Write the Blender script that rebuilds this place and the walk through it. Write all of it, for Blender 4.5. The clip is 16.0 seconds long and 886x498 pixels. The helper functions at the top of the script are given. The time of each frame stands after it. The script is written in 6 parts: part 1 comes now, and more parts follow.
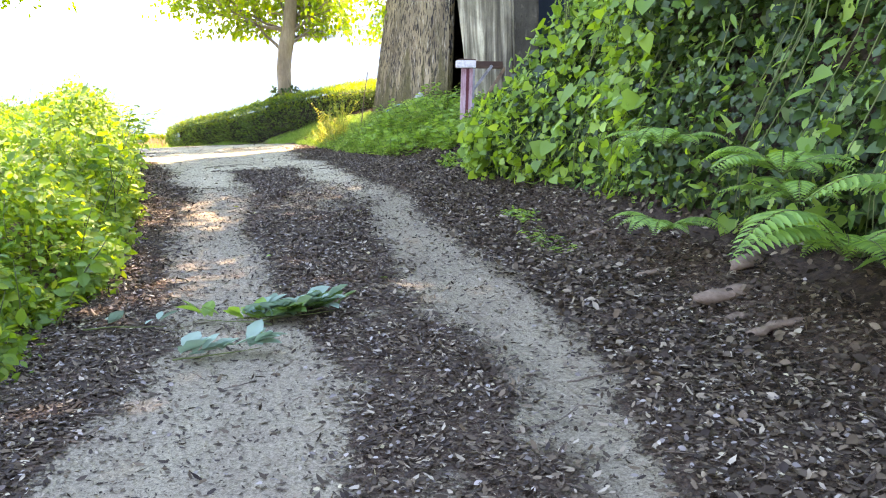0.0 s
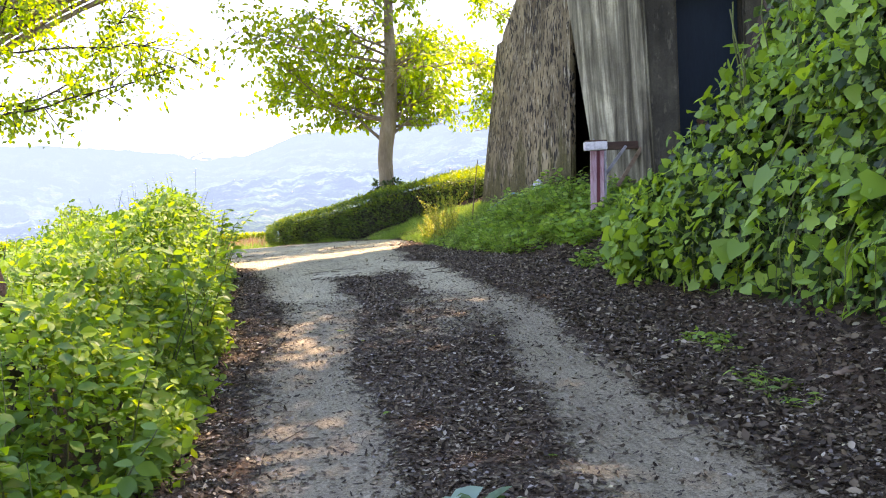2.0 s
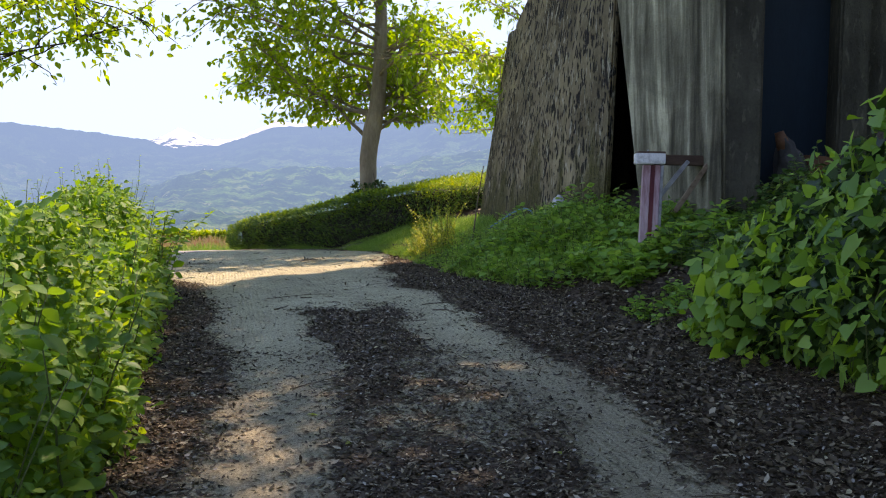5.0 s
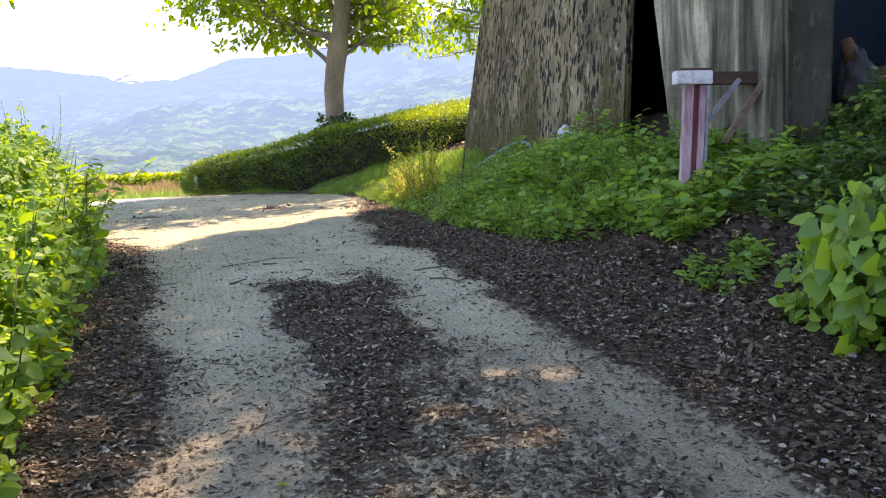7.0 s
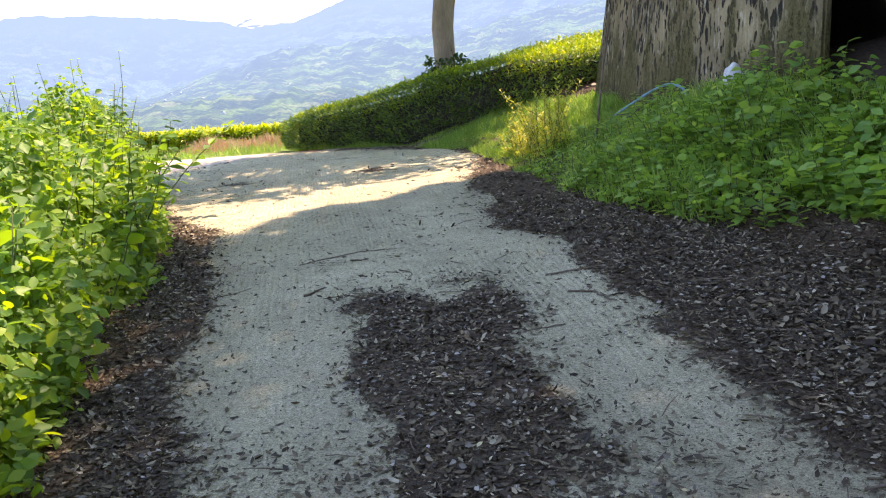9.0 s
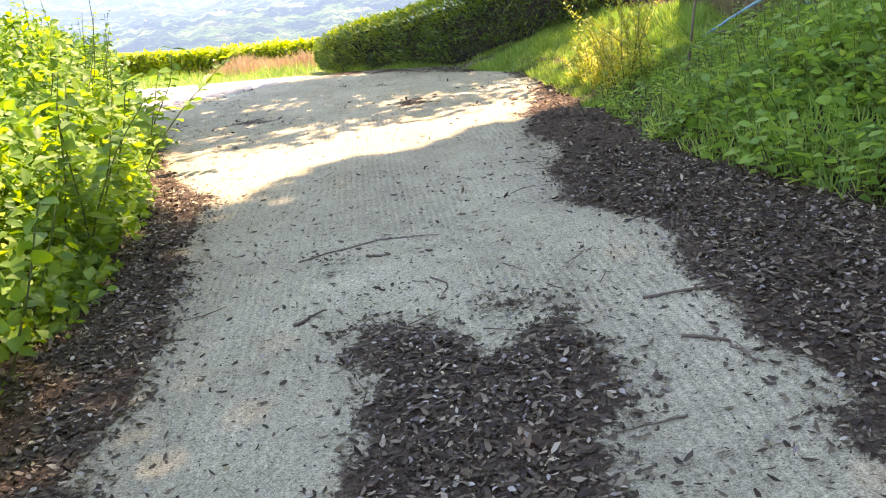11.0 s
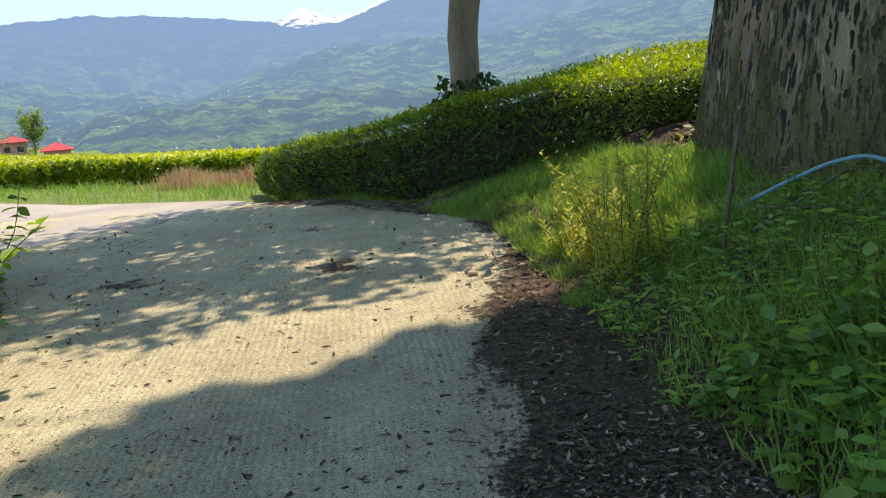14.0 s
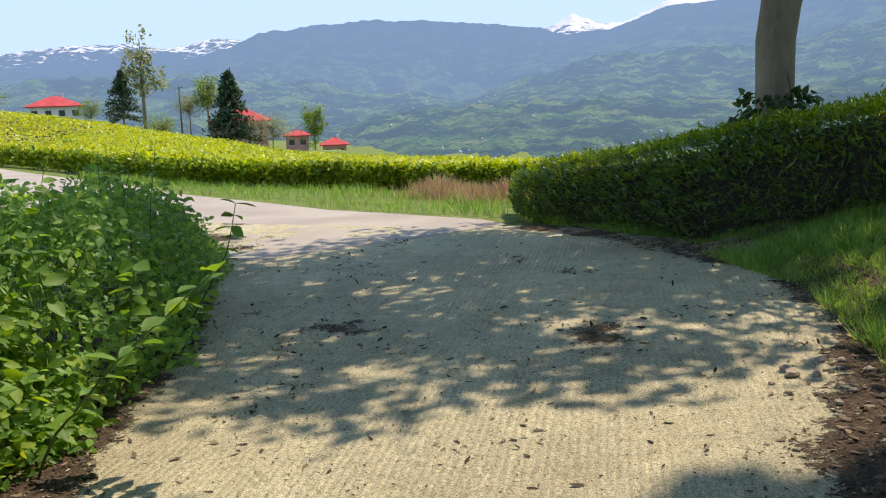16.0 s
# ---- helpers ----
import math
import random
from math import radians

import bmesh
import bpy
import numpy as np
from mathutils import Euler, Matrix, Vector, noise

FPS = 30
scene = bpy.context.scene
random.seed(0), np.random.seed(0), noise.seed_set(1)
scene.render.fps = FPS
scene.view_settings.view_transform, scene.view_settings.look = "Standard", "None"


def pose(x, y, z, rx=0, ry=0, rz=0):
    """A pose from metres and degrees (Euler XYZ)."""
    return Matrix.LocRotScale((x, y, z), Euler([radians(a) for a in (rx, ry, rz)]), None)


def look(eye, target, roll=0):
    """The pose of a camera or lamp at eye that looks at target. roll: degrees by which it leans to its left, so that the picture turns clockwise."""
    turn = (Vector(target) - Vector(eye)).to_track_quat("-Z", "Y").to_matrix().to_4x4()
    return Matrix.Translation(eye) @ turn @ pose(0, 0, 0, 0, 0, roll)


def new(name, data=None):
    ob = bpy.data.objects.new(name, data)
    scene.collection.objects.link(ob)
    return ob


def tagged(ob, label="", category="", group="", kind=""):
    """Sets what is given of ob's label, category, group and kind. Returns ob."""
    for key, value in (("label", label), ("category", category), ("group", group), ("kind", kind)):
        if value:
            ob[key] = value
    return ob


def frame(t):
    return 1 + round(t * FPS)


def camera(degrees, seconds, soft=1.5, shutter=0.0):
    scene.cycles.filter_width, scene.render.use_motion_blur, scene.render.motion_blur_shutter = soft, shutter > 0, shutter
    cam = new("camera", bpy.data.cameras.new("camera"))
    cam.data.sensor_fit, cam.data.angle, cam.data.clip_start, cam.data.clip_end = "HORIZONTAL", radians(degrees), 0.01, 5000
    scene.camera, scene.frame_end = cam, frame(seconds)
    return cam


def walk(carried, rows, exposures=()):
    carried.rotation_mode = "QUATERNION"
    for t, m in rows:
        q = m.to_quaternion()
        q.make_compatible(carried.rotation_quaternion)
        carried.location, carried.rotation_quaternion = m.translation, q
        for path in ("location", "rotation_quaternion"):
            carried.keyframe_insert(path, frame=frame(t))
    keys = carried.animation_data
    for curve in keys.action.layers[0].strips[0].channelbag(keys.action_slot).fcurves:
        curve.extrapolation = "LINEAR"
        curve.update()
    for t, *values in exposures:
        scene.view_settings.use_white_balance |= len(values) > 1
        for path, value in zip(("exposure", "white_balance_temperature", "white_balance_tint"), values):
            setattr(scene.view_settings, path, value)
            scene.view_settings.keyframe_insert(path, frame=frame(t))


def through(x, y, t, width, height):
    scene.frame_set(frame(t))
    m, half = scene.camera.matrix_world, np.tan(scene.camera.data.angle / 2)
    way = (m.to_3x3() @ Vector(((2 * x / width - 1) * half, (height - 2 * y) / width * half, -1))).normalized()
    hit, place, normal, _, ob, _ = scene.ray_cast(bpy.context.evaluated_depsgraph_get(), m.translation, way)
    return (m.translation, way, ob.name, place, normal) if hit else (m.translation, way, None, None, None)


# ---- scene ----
cam = camera(52.6, 16.0, soft=1.1)
METRES, EYE, TILT, LEAN, TURN = 15.5, 1.37, -8.5, 0.0, 0.0
ROWS = [
    (0.0, 0.0, 0.0, 0.0, 0.0, -0.0, -0.0),
    (0.5, -0.0092, 0.028, 0.0069, 1.77, 0.5, 1.12),
    (1.0, -0.0127, 0.0597, 0.015, 3.89, 1.84, 0.98),
    (1.5, -0.0256, 0.092, 0.0226, 6.78, 4.0, -0.13),
    (2.0, -0.0291, 0.1204, 0.0275, 6.35, 5.34, 1.64),
    (2.5, -0.0301, 0.1515, 0.0381, 6.13, 6.19, 0.22),
    (3.0, -0.0418, 0.1816, 0.041, 6.17, 5.86, -1.58),
    (5.5, -0.0872, 0.324, 0.0703, 2.62, 5.31, -0.86),
    (6.0, -0.0998, 0.3547, 0.0773, 0.9, 3.86, 0.29),
    (6.5, -0.0997, 0.3837, 0.0798, 0.63, 2.31, 0.72),
    (7.0, -0.0985, 0.4151, 0.0876, 2.04, 0.93, 0.81),
    (7.5, -0.1075, 0.4484, 0.0955, 4.49, -0.14, 0.7),
    (8.0, -0.1061, 0.4789, 0.1006, 6.95, -0.95, 0.66),
    (8.5, -0.1083, 0.5105, 0.108, 8.51, -1.64, 1.2),
    (11.0, -0.1284, 0.6623, 0.1388, 13.06, -8.8, 3.05),
    (11.5, -0.1373, 0.6898, 0.1442, 15.36, -7.2, 1.09),
    (12.0, -0.1478, 0.7179, 0.1519, 15.72, -5.1, 1.47),
    (12.5, -0.1462, 0.7509, 0.1597, 13.74, -3.0, 2.34),
    (13.0, -0.146, 0.7807, 0.1642, 10.95, -2.3, 2.53),
    (13.5, -0.1454, 0.8096, 0.1726, 10.31, -2.46, 2.25),
    (14.0, -0.139, 0.8406, 0.1793, 12.36, -2.91, 1.42),
    (14.5, -0.1507, 0.8689, 0.1816, 16.94, -3.37, 0.2),
    (15.0, -0.1621, 0.8946, 0.1879, 22.31, -3.31, -1.13),
    (15.5, -0.1685, 0.9225, 0.1937, 26.42, -3.09, -2.03),
    (16.0, -0.1814, 0.9457, 0.1967, 28.57, -2.69, -2.58),
]
EXPOSURES = [(0, 3.6, 8500, 33), (1.5, 3.1, 8500, 35), (2.5, 2.36, 8000, 32), (3, 1.95, 7300, 24), (5.5, 1.65, 7900, 26), (6.5, 2.1, 8000, 31), (7.5, 2.65, 8000, 32), (8.5, 2.4, 7900, 29), (11, 3.05, 8500, 35), (11.6, 2.95, 8500, 35), (12.5, 2.12, 8100, 28), (13, 1.75, 7600, 18), (14, 1.53, 7300, 15), (16, 1.27, 7100, 16)]
walk(cam, [(t, pose(0, 0, EYE, TILT, LEAN, TURN) @ pose(METRES * x, METRES * y, METRES * z, 90 + pitch, roll, yaw)) for t, x, y, z, yaw, pitch, roll in ROWS], EXPOSURES)

# ---------------------------------------------------------------- exposure, sky and sun
SUN_AZ, SUN_EL = 22.0, 68.0          # degrees right of +y, degrees above the horizon
world = bpy.data.worlds.new("world")
scene.world = world
world.use_nodes = True
wn = world.node_tree
sky = wn.nodes.new("ShaderNodeTexSky")
sky.sky_type = "NISHITA"
sky.sun_disc = False
sky.sun_elevation = radians(SUN_EL)
sky.sun_rotation = radians(SUN_AZ)
sky.altitude = 300
sky.air_density, sky.dust_density, sky.ozone_density = 1.0, 0.0, 4.0
clear = wn.nodes.new("ShaderNodeMix")          # clear mountain air: no bright white rim round the horizon
clear.data_type, clear.blend_type = "RGBA", "DARKEN"
clear.inputs[0].default_value = 1.0
wn.links.new(sky.outputs[0], clear.inputs[6])
clear.inputs[7].default_value = (1.65, 2.4, 3.65, 1)
wn.links.new(clear.outputs[2], wn.nodes["Background"].inputs[0])
wn.nodes["Background"].inputs[1].default_value = 0.15
sun = new("sun", bpy.data.lights.new("sun", "SUN"))
sun.data.energy, sun.data.angle, sun.data.color = 2.4, radians(0.6), (1.0, 0.9, 0.76)
sd = Vector((math.sin(radians(SUN_AZ)) * math.cos(radians(SUN_EL)), math.cos(radians(SUN_AZ)) * math.cos(radians(SUN_EL)), math.sin(radians(SUN_EL))))
sun.matrix_world = look(sd * 60, (0, 0, 0))

# ---------------------------------------------------------------- node helpers and materials


def material(name, rough=0.8, metal=0.0, spec=0.3):
    m = bpy.data.materials.new(name)
    m.use_nodes = True
    b = m.node_tree.nodes["Principled BSDF"]
    b.inputs["Roughness"].default_value = rough
    b.inputs["Metallic"].default_value = metal
    b.inputs["Specular IOR Level"].default_value = spec
    return m, m.node_tree, b


def coords(nt, scale=(1, 1, 1)):
    tc = nt.nodes.new("ShaderNodeTexCoord")
    mp = nt.nodes.new("ShaderNodeMapping")
    mp.inputs["Scale"].default_value = scale
    nt.links.new(tc.outputs["Object"], mp.inputs[0])
    return mp.outputs[0]


def noise_tex(nt, vec, scale, detail=6.0, rough=0.6, distort=0.0):
    n = nt.nodes.new("ShaderNodeTexNoise")
    n.inputs["Scale"].default_value, n.inputs["Detail"].default_value = scale, detail
    n.inputs["Roughness"].default_value, n.inputs["Distortion"].default_value = rough, distort
    nt.links.new(vec, n.inputs["Vector"])
    return n.outputs[0]


def ramp(nt, fac, stops, kind="LINEAR"):
    r = nt.nodes.new("ShaderNodeValToRGB")
    r.color_ramp.interpolation = kind
    e = r.color_ramp.elements
    while len(e) < len(stops):
        e.new(0.5)
    for el, (p, c) in zip(e, stops):
        el.position = p
        el.color = (*c, 1) if isinstance(c, tuple) else (c, c, c, 1)
    nt.links.new(fac, r.inputs[0])
    return r.outputs[0]


def mix(nt, fac, a, b, kind="MIX"):
    n = nt.nodes.new("ShaderNodeMix")
    n.data_type, n.blend_type = "RGBA", kind
    for k, v in ((0, fac), (6, a), (7, b)):
        s = n.inputs[k]
        if isinstance(v, (int, float)):
            s.default_value = v if k == 0 else (v, v, v, 1)
        elif isinstance(v, tuple):
            s.default_value = (*v, 1)
        else:
            nt.links.new(v, s)
    return n.outputs[2]


def maths(nt, op, a, b=0.0, clamp=False):
    n = nt.nodes.new("ShaderNodeMath")
    n.operation, n.use_clamp = op, clamp
    for s, v in ((n.inputs[0], a), (n.inputs[1], b)):
        if isinstance(v, (int, float)):
            s.default_value = v
        else:
            nt.links.new(v, s)
    return n.outputs[0]


def bump(nt, b, height, strength, dist):
    n = nt.nodes.new("ShaderNodeBump")
    n.inputs["Strength"].default_value, n.inputs["Distance"].default_value = strength, dist
    nt.links.new(height, n.inputs["Height"])
    nt.links.new(n.outputs[0], b.inputs["Normal"])


def leaf_mat(name, dark, light, through=0.4, rough=0.45, tip=None, back=None):
    """Leaf: colour varies from leaf to leaf, and light passes through it."""
    m, nt, b = material(name, rough, 0, 0.35)
    g = nt.nodes.new("ShaderNodeNewGeometry")
    stops = [(0.0, dark), (0.8, light)] + ([(1.0, tip)] if tip else [])
    c = ramp(nt, g.outputs["Random Per Island"], stops)
    n = noise_tex(nt, coords(nt), 1.3, 2)
    c = mix(nt, 0.55, c, ramp(nt, n, [(0.3, 0.55), (0.7, 1.0)]), "MULTIPLY")
    nt.links.new(c, b.inputs["Base Color"])
    t = nt.nodes.new("ShaderNodeBsdfTranslucent")
    h = nt.nodes.new("ShaderNodeHueSaturation")
    h.inputs["Hue"].default_value, h.inputs["Saturation"].default_value, h.inputs["Value"].default_value = 0.47, 1.15, 1.9
    nt.links.new(c, h.inputs["Color"])
    nt.links.new(h.outputs[0], t.inputs[0])
    s = nt.nodes.new("ShaderNodeMixShader")
    s.inputs[0].default_value = through
    nt.links.new(b.outputs[0], s.inputs[1])
    nt.links.new(t.outputs[0], s.inputs[2])
    nt.links.new(s.outputs[0], nt.nodes["Material Output"].inputs[0])
    return m


def rough_mat(name, stops, scale, fine, depth, rough=0.85, stretch=(1, 1, 1), spec=0.25):
    """A plain surface with coarse and fine variation and relief."""
    m, nt, b = material(name, rough, 0, spec)
    v = coords(nt, stretch)
    a = noise_tex(nt, v, scale, 5, 0.6, 0.3)
    f = noise_tex(nt, v, fine, 4, 0.7)
    c = ramp(nt, a, stops)
    c = mix(nt, 0.6, c, ramp(nt, f, [(0.25, 0.6), (0.75, 1.15)]), "MULTIPLY")
    nt.links.new(c, b.inputs["Base Color"])
    bump(nt, b, maths(nt, "ADD", maths(nt, "MULTIPLY", a, 0.6), f), 0.7, depth)
    return m


M_BARK = rough_mat("bark", [(0.3, (0.17, 0.13, 0.085)), (0.6, (0.33, 0.265, 0.18)), (0.8, (0.42, 0.36, 0.26))], 5, 45, 0.02, 0.9, (1, 1, 0.25))
M_DARKBARK = rough_mat("dark_bark", [(0.3, (0.025, 0.02, 0.018)), (0.7, (0.07, 0.055, 0.045))], 6, 60, 0.015, 0.9, (1, 1, 0.3))
M_TWIG = rough_mat("twig", [(0.3, (0.07, 0.05, 0.035)), (0.7, (0.22, 0.17, 0.12))], 9, 80, 0.004, 0.9)
M_STEM = rough_mat("stem", [(0.3, (0.08, 0.12, 0.03)), (0.7, (0.16, 0.18, 0.06))], 9, 80, 0.002, 0.7)
M_ROTTEN = rough_mat("rotten_wood", [(0.3, (0.12, 0.08, 0.05)), (0.7, (0.3, 0.22, 0.15))], 8, 60, 0.01, 0.95, (1, 0.3, 1))
M_WHITEPAINT = rough_mat("chipped_white_paint", [(0.3, (0.45, 0.43, 0.40)), (0.55, (0.75, 0.74, 0.71))], 14, 90, 0.002, 0.6)
M_PINK = rough_mat("faded_pink_paint", [(0.35, (0.30, 0.15, 0.15)), (0.5, (0.50, 0.32, 0.34)), (0.7, (0.6, 0.46, 0.47))], 12, 90, 0.002, 0.6, (1, 1, 0.2))
M_MAROON = rough_mat("maroon_paint", [(0.3, (0.10, 0.02, 0.025)), (0.7, (0.22, 0.06, 0.06))], 12, 90, 0.002, 0.55, (1, 1, 0.2))
M_GREYMETAL = rough_mat("dull_steel", [(0.3, (0.18, 0.18, 0.18)), (0.7, (0.36, 0.36, 0.36))], 10, 90, 0.001, 0.5)
M_BROWNWOOD = rough_mat("brown_timber", [(0.3, (0.06, 0.035, 0.025)), (0.7, (0.16, 0.10, 0.07))], 8, 70, 0.004, 0.85, (1, 0.2, 1))
M_HOSE = rough_mat("blue_hose", [(0.3, (0.10, 0.26, 0.34)), (0.7, (0.18, 0.38, 0.46))], 8, 60, 0.001, 0.45)
M_RAG = rough_mat("white_cloth", [(0.3, (0.5, 0.5, 0.48)), (0.7, (0.75, 0.75, 0.73))], 12, 60, 0.003, 0.9)
M_SACK = rough_mat("grey_plastic_sack", [(0.3, (0.03, 0.03, 0.03)), (0.7, (0.09, 0.085, 0.08))], 6, 40, 0.004, 0.55)
M_ORANGE = rough_mat("orange_clay", [(0.3, (0.12, 0.055, 0.03)), (0.7, (0.22, 0.11, 0.06))], 6, 40, 0.004, 0.8)
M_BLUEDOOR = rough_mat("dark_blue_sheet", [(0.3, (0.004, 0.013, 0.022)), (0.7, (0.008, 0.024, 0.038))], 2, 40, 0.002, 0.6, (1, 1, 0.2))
M_STONE = rough_mat("pale_rubble", [(0.3, (0.28, 0.22, 0.16)), (0.7, (0.45, 0.38, 0.28))], 8, 60, 0.006, 0.9)
M_ROOF = rough_mat("red_roof", [(0.3, (0.38, 0.035, 0.04)), (0.7, (0.52, 0.07, 0.06))], 0.6, 8, 0.02, 0.7)
M_HOUSEWALL = rough_mat("house_plaster", [(0.3, (0.55, 0.54, 0.5)), (0.7, (0.72, 0.71, 0.68))], 0.5, 9, 0.01, 0.85)
# plaster greyed and blued, with the haze of distance put into its colour
M_FARWALL = rough_mat("hazy_plaster", [(0.3, (0.3, 0.33, 0.36)), (0.7, (0.42, 0.45, 0.48))], 0.5, 9, 0.01, 0.9)
M_PINKWALL = rough_mat("pink_plaster", [(0.3, (0.45, 0.22, 0.18)), (0.7, (0.55, 0.3, 0.25))], 0.5, 9, 0.01, 0.85)
M_WINDOW = rough_mat("window_dark", [(0.3, (0.02, 0.025, 0.03)), (0.7, (0.05, 0.06, 0.07))], 0.7, 9, 0.001, 0.15, spec=0.6)
M_POLE = rough_mat("pole_grey", [(0.3, (0.12, 0.11, 0.10)), (0.7, (0.2, 0.19, 0.18))], 2, 30, 0.004, 0.8)

L_SHRUB = leaf_mat("shrub_leaf", (0.08, 0.19, 0.035), (0.18, 0.34, 0.05), 0.48, 0.5, (0.32, 0.45, 0.07))
L_IVY = leaf_mat("ivy_leaf", (0.022, 0.062, 0.02), (0.09, 0.2, 0.04), 0.35, 0.33, (0.3, 0.46, 0.1))
# darker copy of the ivy leaf, with shade put into its colour
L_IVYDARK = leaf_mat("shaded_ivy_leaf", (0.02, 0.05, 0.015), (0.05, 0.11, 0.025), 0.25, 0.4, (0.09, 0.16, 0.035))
L_CREEPER = leaf_mat("creeper_leaf", (0.11, 0.25, 0.04), (0.25, 0.44, 0.07), 0.45, 0.42, (0.34, 0.52, 0.10))
L_FERN = leaf_mat("fern_leaf", (0.11, 0.26, 0.06), (0.22, 0.42, 0.09), 0.4, 0.5)
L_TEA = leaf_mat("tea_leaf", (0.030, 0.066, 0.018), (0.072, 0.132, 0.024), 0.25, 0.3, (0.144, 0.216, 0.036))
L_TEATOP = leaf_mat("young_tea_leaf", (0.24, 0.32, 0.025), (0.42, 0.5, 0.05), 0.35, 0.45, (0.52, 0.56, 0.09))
# lighter copy of the tree leaf: light from behind the crowns put into its colour
L_CROWN = leaf_mat("backlit_tree_leaf", (0.13, 0.25, 0.035), (0.25, 0.40, 0.055), 0.58, 0.42, (0.36, 0.48, 0.07))
L_TREE = leaf_mat("tree_leaf", (0.087, 0.174, 0.029), (0.174, 0.290, 0.043), 0.5, 0.42, (0.261, 0.377, 0.058))
L_GRASS = leaf_mat("grass_blade", (0.10, 0.23, 0.048), (0.21, 0.37, 0.08), 0.42, 0.5, (0.37, 0.46, 0.15))
L_DRYGRASS = leaf_mat("dry_grass", (0.36, 0.22, 0.13), (0.46, 0.37, 0.19), 0.3, 0.7, (0.34, 0.42, 0.13))
L_WEED = leaf_mat("weed_leaf", (0.09, 0.215, 0.05), (0.225, 0.415, 0.085), 0.48, 0.5, (0.28, 0.42, 0.10))
L_GOLD = leaf_mat("golden_weed", (0.22, 0.3, 0.05), (0.38, 0.43, 0.09), 0.45, 0.5, (0.5, 0.5, 0.18))
L_PALE = leaf_mat("pale_underside_leaf", (0.06, 0.17, 0.07), (0.32, 0.46, 0.34), 0.2, 0.6, (0.48, 0.55, 0.47))
L_CONIFER = leaf_mat("conifer_needles", (0.026, 0.058, 0.026), (0.052, 0.098, 0.039), 0.15, 0.6)
L_ROUND = leaf_mat("garden_tree_leaf", (0.087, 0.174, 0.029), (0.189, 0.290, 0.043), 0.3, 0.5)
L_THIN = leaf_mat("sparse_poplar_leaf", (0.174, 0.203, 0.102), (0.319, 0.348, 0.145), 0.3, 0.6)

m, nt, b = material("leaf_litter_flake", 0.75, 0, 0.3)
g = nt.nodes.new("ShaderNodeNewGeometry")
c = ramp(nt, g.outputs["Random Per Island"], [(0.0, (0.024, 0.016, 0.010)), (0.5, (0.062, 0.045, 0.026)), (0.83, (0.14, 0.102, 0.058)), (0.95, (0.27, 0.22, 0.14)), (1.0, (0.38, 0.33, 0.23))])
nt.links.new(c, b.inputs["Base Color"])
M_FLAKE = m
m, nt, b = material("curled_pale_leaf", 0.6, 0, 0.4)
g = nt.nodes.new("ShaderNodeNewGeometry")
nt.links.new(ramp(nt, g.outputs["Random Per Island"], [(0.0, (0.09, 0.07, 0.055)), (0.5, (0.19, 0.165, 0.13)), (0.85, (0.33, 0.295, 0.235)), (1.0, (0.44, 0.38, 0.2))]), b.inputs["Base Color"])
M_CURL = m


